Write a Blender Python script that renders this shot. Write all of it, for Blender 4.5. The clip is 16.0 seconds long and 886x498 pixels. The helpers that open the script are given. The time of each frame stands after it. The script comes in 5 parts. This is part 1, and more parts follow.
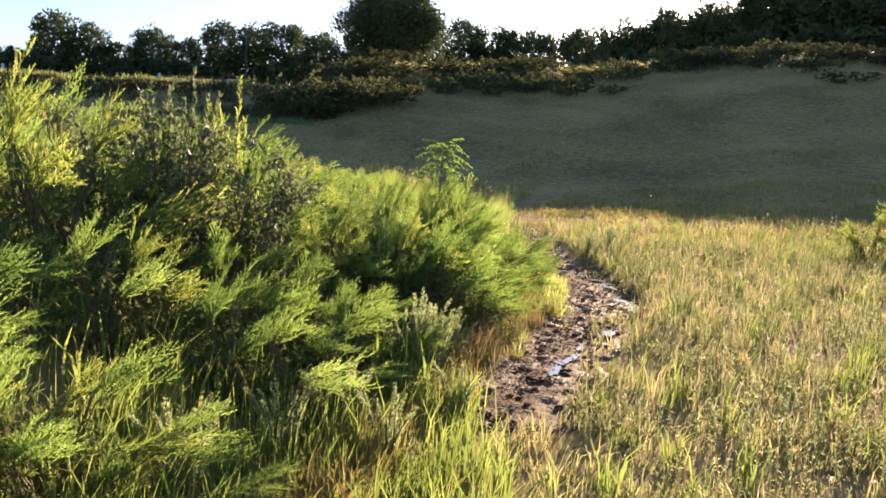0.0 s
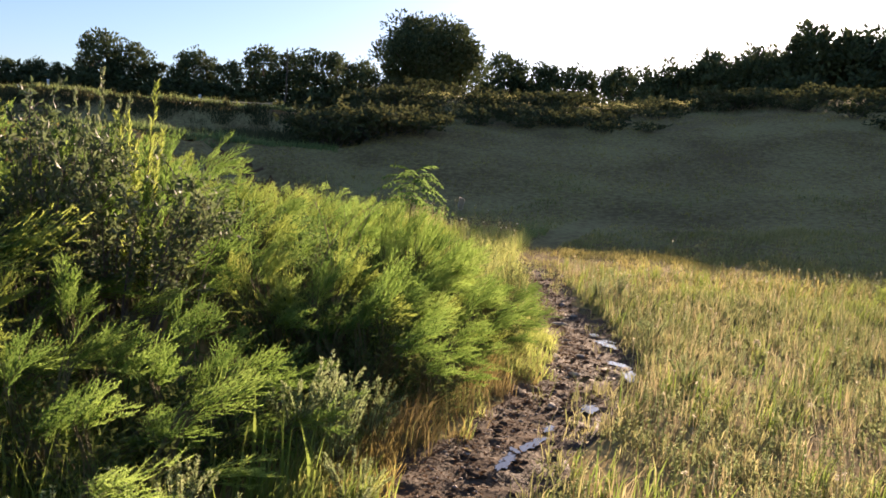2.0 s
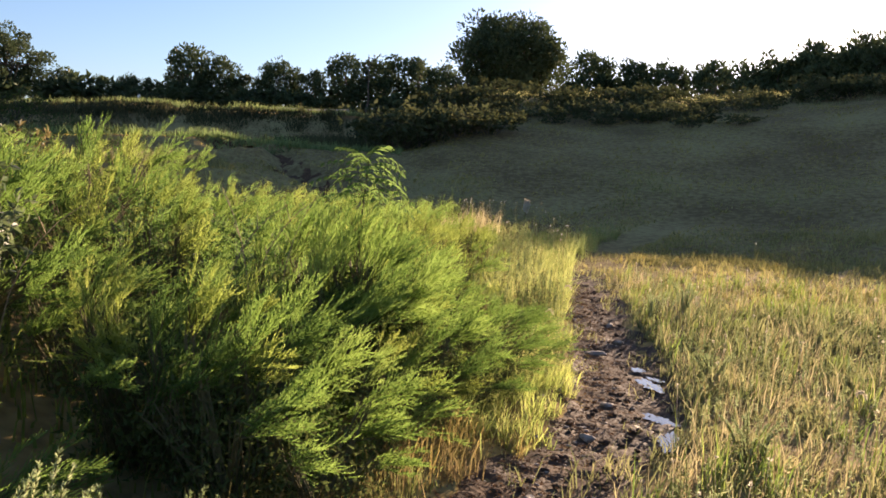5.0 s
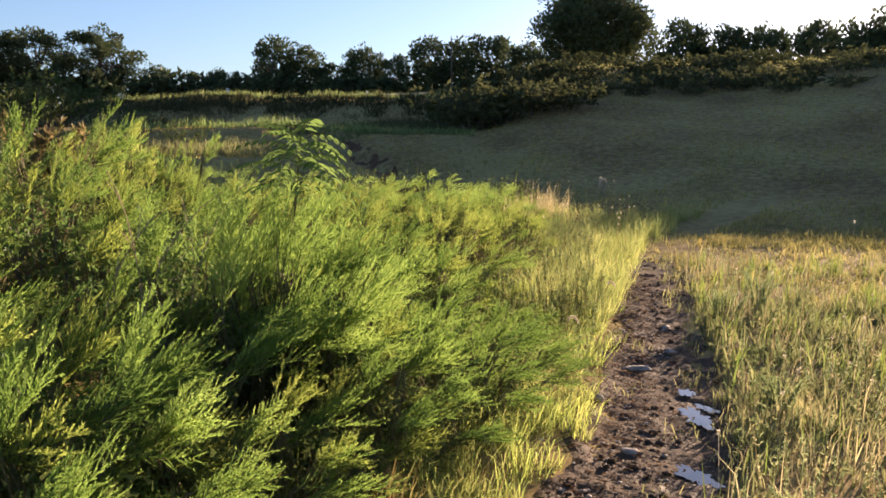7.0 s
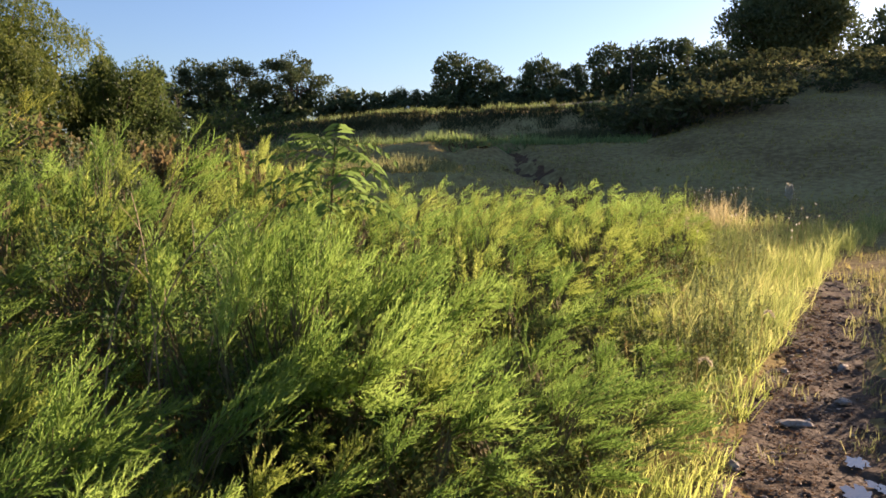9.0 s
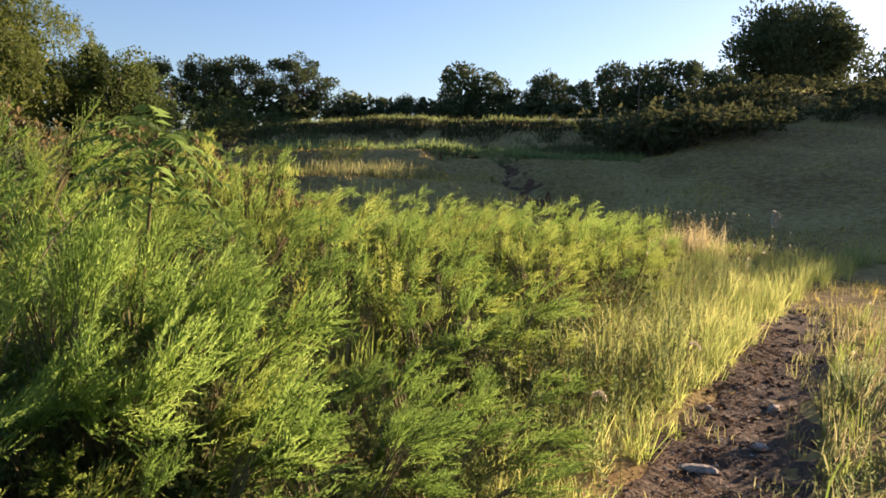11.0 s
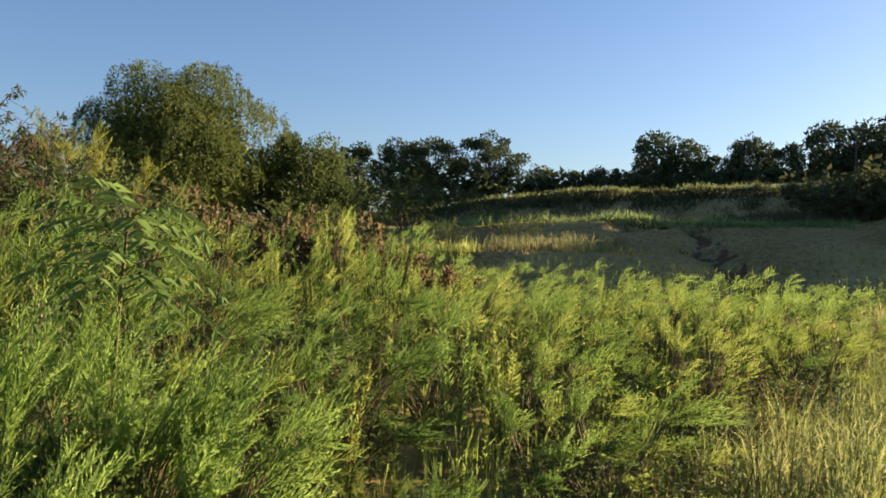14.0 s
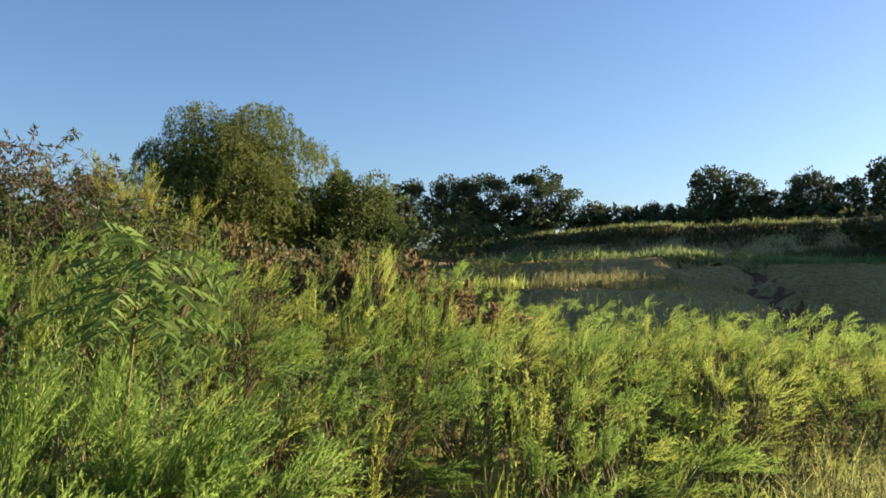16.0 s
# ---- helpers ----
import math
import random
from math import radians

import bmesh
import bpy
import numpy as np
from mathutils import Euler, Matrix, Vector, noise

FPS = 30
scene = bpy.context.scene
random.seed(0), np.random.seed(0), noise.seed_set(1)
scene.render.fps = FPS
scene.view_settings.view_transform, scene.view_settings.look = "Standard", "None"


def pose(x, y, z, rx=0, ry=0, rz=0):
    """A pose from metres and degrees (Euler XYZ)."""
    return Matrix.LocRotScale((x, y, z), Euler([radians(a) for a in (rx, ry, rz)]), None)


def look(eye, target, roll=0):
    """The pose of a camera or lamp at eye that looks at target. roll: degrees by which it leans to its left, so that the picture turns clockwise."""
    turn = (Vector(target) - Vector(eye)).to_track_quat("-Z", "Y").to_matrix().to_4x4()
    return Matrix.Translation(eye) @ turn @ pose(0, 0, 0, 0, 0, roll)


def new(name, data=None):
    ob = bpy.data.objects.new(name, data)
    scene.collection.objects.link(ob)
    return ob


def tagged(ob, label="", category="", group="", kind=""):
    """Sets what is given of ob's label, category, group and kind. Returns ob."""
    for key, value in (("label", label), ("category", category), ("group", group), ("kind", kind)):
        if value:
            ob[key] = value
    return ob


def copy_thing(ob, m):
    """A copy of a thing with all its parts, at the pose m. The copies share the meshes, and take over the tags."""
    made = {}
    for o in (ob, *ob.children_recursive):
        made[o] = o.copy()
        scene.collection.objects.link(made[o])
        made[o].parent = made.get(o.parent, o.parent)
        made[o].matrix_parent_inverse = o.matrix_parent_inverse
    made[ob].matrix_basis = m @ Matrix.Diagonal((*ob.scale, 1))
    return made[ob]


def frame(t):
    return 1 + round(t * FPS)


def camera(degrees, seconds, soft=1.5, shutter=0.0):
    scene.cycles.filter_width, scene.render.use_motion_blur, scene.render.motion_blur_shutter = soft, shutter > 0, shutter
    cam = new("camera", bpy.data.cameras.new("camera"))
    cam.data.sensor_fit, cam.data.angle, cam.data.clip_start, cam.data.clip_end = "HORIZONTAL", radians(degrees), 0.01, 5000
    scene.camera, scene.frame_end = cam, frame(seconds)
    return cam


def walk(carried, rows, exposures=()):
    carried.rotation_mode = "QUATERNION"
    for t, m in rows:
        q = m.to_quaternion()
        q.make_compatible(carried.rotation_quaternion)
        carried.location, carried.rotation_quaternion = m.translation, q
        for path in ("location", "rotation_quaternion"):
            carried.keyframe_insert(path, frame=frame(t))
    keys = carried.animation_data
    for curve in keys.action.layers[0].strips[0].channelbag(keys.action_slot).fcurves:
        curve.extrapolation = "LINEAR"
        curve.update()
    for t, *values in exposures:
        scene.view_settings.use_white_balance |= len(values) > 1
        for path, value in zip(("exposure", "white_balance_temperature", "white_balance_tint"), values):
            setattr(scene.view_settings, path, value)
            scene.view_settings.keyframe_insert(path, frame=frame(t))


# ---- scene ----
cam = camera(57.29, 16.0, soft=1.7)
PATH = [
    (0.0, pose(0.000, -0.000, 1.643, 82.61, -2.35, -0.00)),
    (0.5, pose(0.145, 0.345, 1.640, 84.80, -2.84, -0.86)),
    (1.0, pose(0.341, 0.652, 1.661, 85.01, -4.15, -1.90)),
    (1.5, pose(0.562, 0.944, 1.679, 84.53, -4.85, -1.10)),
    (2.0, pose(0.638, 1.264, 1.650, 84.67, -4.81, 2.86)),
    (2.5, pose(0.794, 1.569, 1.627, 84.64, -4.49, 5.51)),
    (3.0, pose(0.970, 1.914, 1.642, 84.54, -3.73, 6.89)),
    (3.5, pose(1.073, 2.322, 1.617, 84.74, -2.75, 7.86)),
    (4.0, pose(1.206, 2.630, 1.575, 85.70, -3.83, 7.51)),
    (6.5, pose(1.766, 4.573, 1.554, 82.81, -1.42, 13.84)),
    (7.0, pose(1.902, 4.861, 1.565, 83.12, -1.05, 15.86)),
    (7.5, pose(1.908, 5.164, 1.564, 84.81, -0.90, 19.30)),
    (8.0, pose(2.030, 5.389, 1.547, 85.19, -2.79, 21.68)),
    (8.5, pose(2.130, 5.633, 1.561, 84.09, -2.13, 24.65)),
    (9.0, pose(2.144, 5.863, 1.548, 83.95, 0.80, 28.63)),
    (9.5, pose(2.204, 6.052, 1.556, 84.45, 0.60, 30.59)),
    (10.0, pose(2.378, 6.284, 1.533, 84.47, -1.54, 28.29)),
    (12.5, pose(2.577, 7.004, 1.514, 85.77, -3.66, 31.70)),
    (13.0, pose(2.500, 7.283, 1.542, 88.28, -2.24, 31.70)),
    (13.5, pose(2.486, 7.388, 1.537, 89.24, -1.56, 36.27)),
    (14.0, pose(2.565, 7.550, 1.549, 89.40, -1.04, 43.08)),
    (14.5, pose(2.607, 7.620, 1.562, 90.77, -1.36, 48.27)),
    (15.0, pose(2.628, 7.637, 1.574, 92.14, -1.35, 49.83)),
    (15.5, pose(2.642, 7.658, 1.570, 92.13, -1.29, 48.41)),
    (16.0, pose(2.662, 7.665, 1.573, 91.86, -1.07, 46.83)),
]
EXPOSURES = [(0.0, 1.99, 7850, 28), (0.4, 1.66, 7850, 27), (0.8, 1.59, 7850, 27), (4.0, 1.59, 7850, 27), (8.0, 1.64, 7850, 27), (10.0, 1.64, 7850, 27), (12.5, 1.64, 8300, 23), (13.0, 1.59, 8200, 23), (13.3, 1.29, 8050, 22), (13.5, 1.19, 7950, 21), (14.0, 1.44, 7850, 20), (14.5, 1.54, 7750, 18), (16.0, 1.54, 7450, 18)]
walk(cam, PATH, EXPOSURES)

# ---- world, sun, exposure ----
SUN_AZ, SUN_EL = 23.0, 13.4          # degrees to the right of +y, degrees above the horizon
world = bpy.data.worlds.new("sky")
scene.world = world
world.use_nodes = True
wn = world.node_tree.nodes
sky = wn.new("ShaderNodeTexSky")
sky.sky_type = "NISHITA"
sky.sun_disc = False
sky.sun_elevation = radians(SUN_EL)
sky.sun_rotation = radians(SUN_AZ)
sky.air_density, sky.dust_density, sky.ozone_density = 1.0, 0.8, 5.5
wn["Background"].inputs["Strength"].default_value = 0.08
world.node_tree.links.new(sky.outputs[0], wn["Background"].inputs["Color"])
lamp = bpy.data.lights.new("sun", "SUN")
lamp.energy, lamp.angle, lamp.color = 5.0, radians(0.6), (1.0, 0.86, 0.66)
sun = new("sun", lamp)
sa, se = radians(SUN_AZ), radians(SUN_EL)
SUN_DIR = Vector((math.sin(sa) * math.cos(se), math.cos(sa) * math.cos(se), math.sin(se)))
sun.matrix_world = look(SUN_DIR * 60, (0, 0, 0))
scene.view_settings.exposure = 1.2

# ---- materials ----


def material(name):
    m = bpy.data.materials.new(name)
    m.use_nodes = True
    t = m.node_tree
    t.nodes.clear()
    return m, t.nodes, t.links


def ramp_node(nodes, stops):
    r = nodes.new("ShaderNodeValToRGB")
    el = r.color_ramp.elements
    while len(el) < len(stops):
        el.new(0.5)
    for e, (p, c) in zip(el, stops):
        e.position, e.color = p, (*c, 1)
    return r


def leaf_material(name, dark, mid, light, through_light=0.55, gloss=0.006, patch=1.5, island=0.45, plant=0.25):
    """Leaves: each leaf and each plant differs a little, light passes through."""
    m, n, l = material(name)
    geo, info, tex = n.new("ShaderNodeNewGeometry"), n.new("ShaderNodeObjectInfo"), n.new("ShaderNodeTexNoise")
    tex.inputs["Scale"].default_value = patch
    tex.inputs["Detail"].default_value = 3
    l.new(geo.outputs["Position"], tex.inputs["Vector"])
    a = n.new("ShaderNodeMath"); a.operation = "MULTIPLY_ADD"
    a.inputs[1].default_value = island
    l.new(geo.outputs["Random Per Island"], a.inputs[0])
    b = n.new("ShaderNodeMath"); b.operation = "MULTIPLY_ADD"
    b.inputs[1].default_value = plant
    b.inputs[2].default_value = (0.45 - island) / 2 - plant / 2
    l.new(info.outputs["Random"], b.inputs[0])
    c = n.new("ShaderNodeMath"); c.operation = "MULTIPLY_ADD"
    c.inputs[1].default_value = 0.9
    l.new(tex.outputs["Fac"], c.inputs[0]); l.new(b.outputs[0], c.inputs[2])
    d = n.new("ShaderNodeMath"); d.operation = "SUBTRACT"
    l.new(c.outputs[0], d.inputs[0]); d.inputs[1].default_value = 0.2
    l.new(d.outputs[0], a.inputs[2])
    r = ramp_node(n, [(0.1, dark), (0.5, mid), (0.95, light)])
    l.new(a.outputs[0], r.inputs[0])
    dif, tra, mix = n.new("ShaderNodeBsdfDiffuse"), n.new("ShaderNodeBsdfTranslucent"), n.new("ShaderNodeMixShader")
    bright = n.new("ShaderNodeHueSaturation")
    bright.inputs["Saturation"].default_value = 1.0
    bright.inputs["Value"].default_value = 1.9
    l.new(r.outputs[0], bright.inputs["Color"])
    l.new(r.outputs[0], dif.inputs["Color"]); l.new(bright.outputs[0], tra.inputs["Color"])
    mix.inputs[0].default_value = through_light
    l.new(dif.outputs[0], mix.inputs[1]); l.new(tra.outputs[0], mix.inputs[2])
    glo, fin = n.new("ShaderNodeBsdfGlossy"), n.new("ShaderNodeMixShader")
    glo.inputs["Roughness"].default_value = 0.6
    fre = n.new("ShaderNodeFresnel"); fre.inputs["IOR"].default_value = 1.35
    g = n.new("ShaderNodeMath"); g.operation = "MULTIPLY"; g.inputs[1].default_value = gloss * 4
    l.new(fre.outputs[0], g.inputs[0]); l.new(g.outputs[0], fin.inputs[0])
    l.new(mix.outputs[0], fin.inputs[1]); l.new(glo.outputs[0], fin.inputs[2])
    out = n.new("ShaderNodeOutputMaterial")
    l.new(fin.outputs[0], out.inputs[0])
    return m


def rough_material(name, dark, mid, light, scale=3.0, rough=(0.7, 0.95), bump=0.4, fine=40.0, spec=0.3, contrast=0.18):
    """Soil, bark, stone: two scales of noise in colour and relief."""
    m, n, l = material(name)
    geo = n.new("ShaderNodeNewGeometry")
    big, small = n.new("ShaderNodeTexNoise"), n.new("ShaderNodeTexNoise")
    big.inputs["Scale"].default_value, small.inputs["Scale"].default_value = scale, fine
    big.inputs["Detail"].default_value = small.inputs["Detail"].default_value = 5
    l.new(geo.outputs["Position"], big.inputs["Vector"]); l.new(geo.outputs["Position"], small.inputs["Vector"])
    mx = n.new("ShaderNodeMath"); mx.operation = "MULTIPLY_ADD"; mx.inputs[1].default_value = 0.5
    half = n.new("ShaderNodeMath"); half.operation = "MULTIPLY"; half.inputs[1].default_value = 0.5
    l.new(small.outputs["Fac"], half.inputs[0]); l.new(big.outputs["Fac"], mx.inputs[0]); l.new(half.outputs[0], mx.inputs[2])
    r = ramp_node(n, [(0.5 - contrast, dark), (0.5, mid), (0.5 + contrast, light)])
    l.new(mx.outputs[0], r.inputs[0])
    p = n.new("ShaderNodeBsdfPrincipled")
    l.new(r.outputs[0], p.inputs["Base Color"])
    mr = n.new("ShaderNodeMapRange")
    mr.inputs["From Min"].default_value, mr.inputs["From Max"].default_value = 0.35, 0.65
    mr.inputs["To Min"].default_value, mr.inputs["To Max"].default_value = rough
    l.new(big.outputs["Fac"], mr.inputs["Value"]); l.new(mr.outputs[0], p.inputs["Roughness"])
    p.inputs["Specular IOR Level"].default_value = spec
    bp = n.new("ShaderNodeBump"); bp.inputs["Strength"].default_value = bump; bp.inputs["Distance"].default_value = 0.05
    l.new(mx.outputs[0], bp.inputs["Height"]); l.new(bp.outputs[0], p.inputs["Normal"])
    out = n.new("ShaderNodeOutputMaterial")
    l.new(p.outputs[0], out.inputs[0])
    return m


M_FEATHER = leaf_material("feathery_green", (0.05, 0.1, 0.026), (0.124, 0.2, 0.046), (0.25, 0.335, 0.094), 0.56, patch=2.2, island=0.2, plant=0.4)
# Darker copy of the feathery green: shade between the plumes, put into colour.
M_INNER = leaf_material("shade_dark_inner_leaves", (0.042, 0.062, 0.022), (0.082, 0.11, 0.036), (0.14, 0.15, 0.056), 0.28, 0.0)
M_FEATHER_YELLOW = leaf_material("feathery_yellow_green", (0.076, 0.12, 0.03), (0.175, 0.222, 0.052), (0.32, 0.35, 0.105), 0.6, patch=2.2, island=0.2, plant=0.3)
M_GRASS = leaf_material("field_grass", (0.058, 0.08, 0.034), (0.155, 0.162, 0.07), (0.315, 0.285, 0.143), 0.5, patch=1.3)
M_VERGE = leaf_material("verge_grass", (0.085, 0.13, 0.042), (0.19, 0.222, 0.072), (0.4, 0.375, 0.16), 0.6, patch=1.2)
M_GREEN_GRASS = leaf_material("green_grass", (0.065, 0.11, 0.025), (0.14, 0.19, 0.045), (0.24, 0.26, 0.075), 0.5)
M_SLOPE_GRASS = leaf_material("slope_grass", (0.14, 0.13, 0.036), (0.3, 0.235, 0.066), (0.44, 0.34, 0.12), 0.4, patch=0.22)
M_SLOPE_GREEN = leaf_material("slope_green", (0.13, 0.13, 0.046), (0.24, 0.215, 0.08), (0.35, 0.29, 0.125), 0.4, 0.003, 0.3)
M_STRAW = leaf_material("straw", (0.22, 0.19, 0.10), (0.36, 0.31, 0.17), (0.5, 0.44, 0.27), 0.4)
M_SEED = leaf_material("pale_seed_heads", (0.36, 0.32, 0.24), (0.5, 0.45, 0.35), (0.64, 0.59, 0.5), 0.4)
M_SHRUB = leaf_material("grey_green_leaves", (0.045, 0.07, 0.03), (0.1, 0.132, 0.06), (0.2, 0.225, 0.125), 0.4, 0.03)
M_SILVER = leaf_material("silvery_weed", (0.12, 0.17, 0.07), (0.235, 0.285, 0.135), (0.4, 0.43, 0.25), 0.45)
M_GREY_WEED = leaf_material("grey_green_weed", (0.09, 0.125, 0.05), (0.175, 0.205, 0.09), (0.3, 0.31, 0.16), 0.45)
M_SAPLING = leaf_material("fresh_green_leaves", (0.05, 0.1, 0.028), (0.09, 0.15, 0.042), (0.15, 0.22, 0.066), 0.45, 0.01)
M_TREE = leaf_material("tree_leaves", (0.034, 0.055, 0.028), (0.068, 0.094, 0.044), (0.11, 0.135, 0.064), 0.16, 0.01, 0.4)
M_WILLOW = leaf_material("willow_leaves", (0.03, 0.054, 0.017), (0.08, 0.112, 0.03), (0.19, 0.215, 0.06), 0.3, 0.01, 0.5)
M_WILLOW_DARK = leaf_material("dark_feathery_leaves", (0.03, 0.055, 0.018), (0.07, 0.10, 0.03), (0.13, 0.15, 0.05), 0.4, 0.01, 0.5)
M_SCRUB = leaf_material("scrub_leaves", (0.034, 0.048, 0.022), (0.072, 0.085, 0.038), (0.12, 0.122, 0.056), 0.18, 0.003, 0.4)
M_TERRACE = leaf_material("terrace_weeds", (0.075, 0.118, 0.042), (0.155, 0.21, 0.076), (0.265, 0.32, 0.125), 0.5, 0.005)
M_CREST = leaf_material("crest_weeds", (0.06, 0.09, 0.036), (0.12, 0.16, 0.06), (0.22, 0.255, 0.105), 0.45, 0.005)
M_WITHERED = leaf_material("withered_orange_grass", (0.1, 0.08, 0.032), (0.21, 0.165, 0.062), (0.38, 0.3, 0.12), 0.5, 0.005)
# Bank grass: colour lowered to carry the shade of the bank's face.
M_BANK = leaf_material("shade_dark_bank_grass", (0.035, 0.045, 0.02), (0.065, 0.07, 0.032), (0.115, 0.105, 0.05), 0.3, 0.003, 0.4)
M_FRESH = leaf_material("fresh_verge_grass", (0.10, 0.145, 0.04), (0.2, 0.24, 0.065), (0.38, 0.37, 0.125), 0.66, patch=1.5)
M_GOLD = leaf_material("yellow_green_leaves", (0.12, 0.16, 0.035), (0.22, 0.24, 0.055), (0.35, 0.335, 0.09), 0.5)
M_RED = leaf_material("dark_red_leaves", (0.04, 0.065, 0.026), (0.075, 0.085, 0.038), (0.27, 0.10, 0.095), 0.4)
M_BROWN = leaf_material("browned_leaves", (0.065, 0.09, 0.032), (0.125, 0.105, 0.045), (0.27, 0.19, 0.10), 0.35)
M_BARK = rough_material("bark", (0.05, 0.038, 0.028), (0.11, 0.085, 0.065), (0.19, 0.16, 0.13), 6, fine=60)
M_STEM = rough_material("green_brown_stems", (0.06, 0.055, 0.02), (0.12, 0.10, 0.04), (0.2, 0.16, 0.08), 8)
M_STRAW_STEM = rough_material("dry_stems", (0.2, 0.14, 0.08), (0.3, 0.22, 0.13), (0.4, 0.31, 0.2), 8)
M_GROUND = rough_material("ground_earth_and_grass", (0.17, 0.115, 0.05), (0.26, 0.19, 0.08), (0.33, 0.265, 0.11), 0.22, (0.9, 1.0), 0.9, 5, 0.04, contrast=0.1)
M_MUD = rough_material("wet_mud", (0.034, 0.023, 0.015), (0.08, 0.055, 0.037), (0.14, 0.1, 0.07), 2.2, (0.6, 0.95), 0.6, 28, 0.08)
M_CLOD = rough_material("clods", (0.035, 0.024, 0.017), (0.075, 0.052, 0.037), (0.13, 0.095, 0.07), 9, (0.8, 1.0), 0.5, 50, 0.05)
M_LITTER = leaf_material("leaf_litter", (0.06, 0.034, 0.02), (0.15, 0.09, 0.052), (0.32, 0.23, 0.14), 0.1, 0.012)
M_STONE = rough_material("pale_stone", (0.19, 0.155, 0.12), (0.31, 0.265, 0.215), (0.43, 0.38, 0.32), 14)
# Red soil, with the gully's deep shade painted into its dark tone.
M_SOIL = rough_material("shade_dark_red_soil", (0.07, 0.036, 0.02), (0.13, 0.07, 0.038), (0.21, 0.125, 0.07), 1.2, bump=0.8, fine=12, spec=0.04)
M_RAIL = rough_material("weathered_galvanised_steel", (0.22, 0.22, 0.22), (0.3, 0.3, 0.3), (0.38, 0.38, 0.38), 3, (0.4, 0.6), 0.1)
M_WHITE = rough_material("white_paint", (0.68, 0.68, 0.66), (0.78, 0.78, 0.76), (0.84, 0.84, 0.82), 3, (0.5, 0.7), 0.1)


def water_material():
    m, n, l = material("muddy_water")
    p = n.new("ShaderNodeBsdfPrincipled")
    p.inputs["Base Color"].default_value = (0.05, 0.04, 0.03, 1)
    p.inputs["Roughness"].default_value = 0.04
    p.inputs["Specular IOR Level"].default_value = 1.0
    w = n.new("ShaderNodeTexNoise"); w.inputs["Scale"].default_value = 14
    b = n.new("ShaderNodeBump"); b.inputs["Strength"].default_value = 0.04; b.inputs["Distance"].default_value = 0.02
    l.new(w.outputs["Fac"], b.inputs["Height"]); l.new(b.outputs[0], p.inputs["Normal"])
    o = n.new("ShaderNodeOutputMaterial"); l.new(p.outputs[0], o.inputs[0])
    return m


M_WATER = water_material()

# ---- mesh helpers ----


def mesh_data(name, verts, faces, mat, smooth=False):
    """A mesh from arrays of points and of triangles or quads."""
    verts, faces = np.asarray(verts, np.float32), np.asarray(faces, np.int32)
    k = faces.shape[1]
    me = bpy.data.meshes.new(name)
    me.vertices.add(len(verts)); me.vertices.foreach_set("co", verts.ravel())
    me.loops.add(faces.size); me.loops.foreach_set("vertex_index", faces.ravel())
    me.polygons.add(len(faces))
    me.polygons.foreach_set("loop_start", np.arange(0, faces.size, k, dtype=np.int32))
    me.polygons.foreach_set("loop_total", np.full(len(faces), k, np.int32))
    me.polygons.foreach_set("use_smooth", np.full(len(faces), smooth))
    me.materials.append(mat)
    me.update(calc_edges=True)
    return me


def part_of(name, data, parent, label=""):
    ob = new(name, data)
    ob.parent = parent
    return tagged(ob, label)


def unit(v):
    return v / np.maximum(np.linalg.norm(v, axis=-1, keepdims=True), 1e-9)


def rand_dirs(rng, n):
    return unit(rng.normal(size=(n, 3)))


def tri_leaves(pos, way, length, width, rng):
    """One slim triangle a leaf."""
    n = len(pos)
    side = unit(np.cross(way, rand_dirs(rng, n)))
    w = (np.broadcast_to(width, n) / 2)[:, None]
    v = np.stack([pos + side * w, pos - side * w, pos + way * np.broadcast_to(length, n)[:, None]], 1).reshape(-1, 3)
    return v, np.arange(3 * n).reshape(n, 3)


def kite_leaves(pos, way, length, width, rng, droop=0.15):
    """Broad leaves: two triangles folded along the midrib."""
    n = len(pos)
    side = unit(np.cross(way, rand_dirs(rng, n)))
    up = np.cross(side, way)
    ln, wd = np.broadcast_to(length, n)[:, None], np.broadcast_to(width, n)[:, None]
    mid = pos + way * ln * 0.45
    v = np.stack([pos, mid + side * wd / 2 + up * wd * droop, pos + way * ln - up * ln * droop, mid - side * wd / 2 + up * wd * droop], 1).reshape(-1, 3)
    i = np.arange(n)[:, None] * 4
    f = np.concatenate([i + [0, 1, 2], i + [0, 2, 3]], 1).reshape(-1, 3)
    return v, f


def join(pieces):
    vs, fs, k = [], [], 0
    for v, f in pieces:
        vs.append(v); fs.append(np.asarray(f) + k); k += len(v)
    return np.concatenate(vs), np.concatenate(fs)


def tubes(lines, radii, sides=3):
    """Tapered tubes along polylines: lines (n, k, 3), radii (n, k)."""
    n, k, _ = lines.shape
    tan = np.gradient(lines, axis=1)
    tan = unit(tan)
    ref = np.where(np.abs(tan[..., 2:3]) > 0.9, np.array([1.0, 0, 0]), np.array([0, 0, 1.0]))
    a = unit(np.cross(tan, ref)); b = np.cross(tan, a)
    ang = np.arange(sides) * 2 * np.pi / sides
    ring = lines[:, :, None] + radii[:, :, None, None] * (np.cos(ang)[:, None] * a[:, :, None] + np.sin(ang)[:, None] * b[:, :, None])
    v = ring.reshape(-1, 3)
    idx = np.arange(n * k * sides).reshape(n, k, sides)
    nx = np.roll(idx, -1, 2)
    q = np.stack([idx[:, :-1], nx[:, :-1], nx[:, 1:], idx[:, 1:]], -1).reshape(-1, 4)
    f = np.concatenate([q[:, [0, 1, 2]], q[:, [0, 2, 3]]])
    return v, f


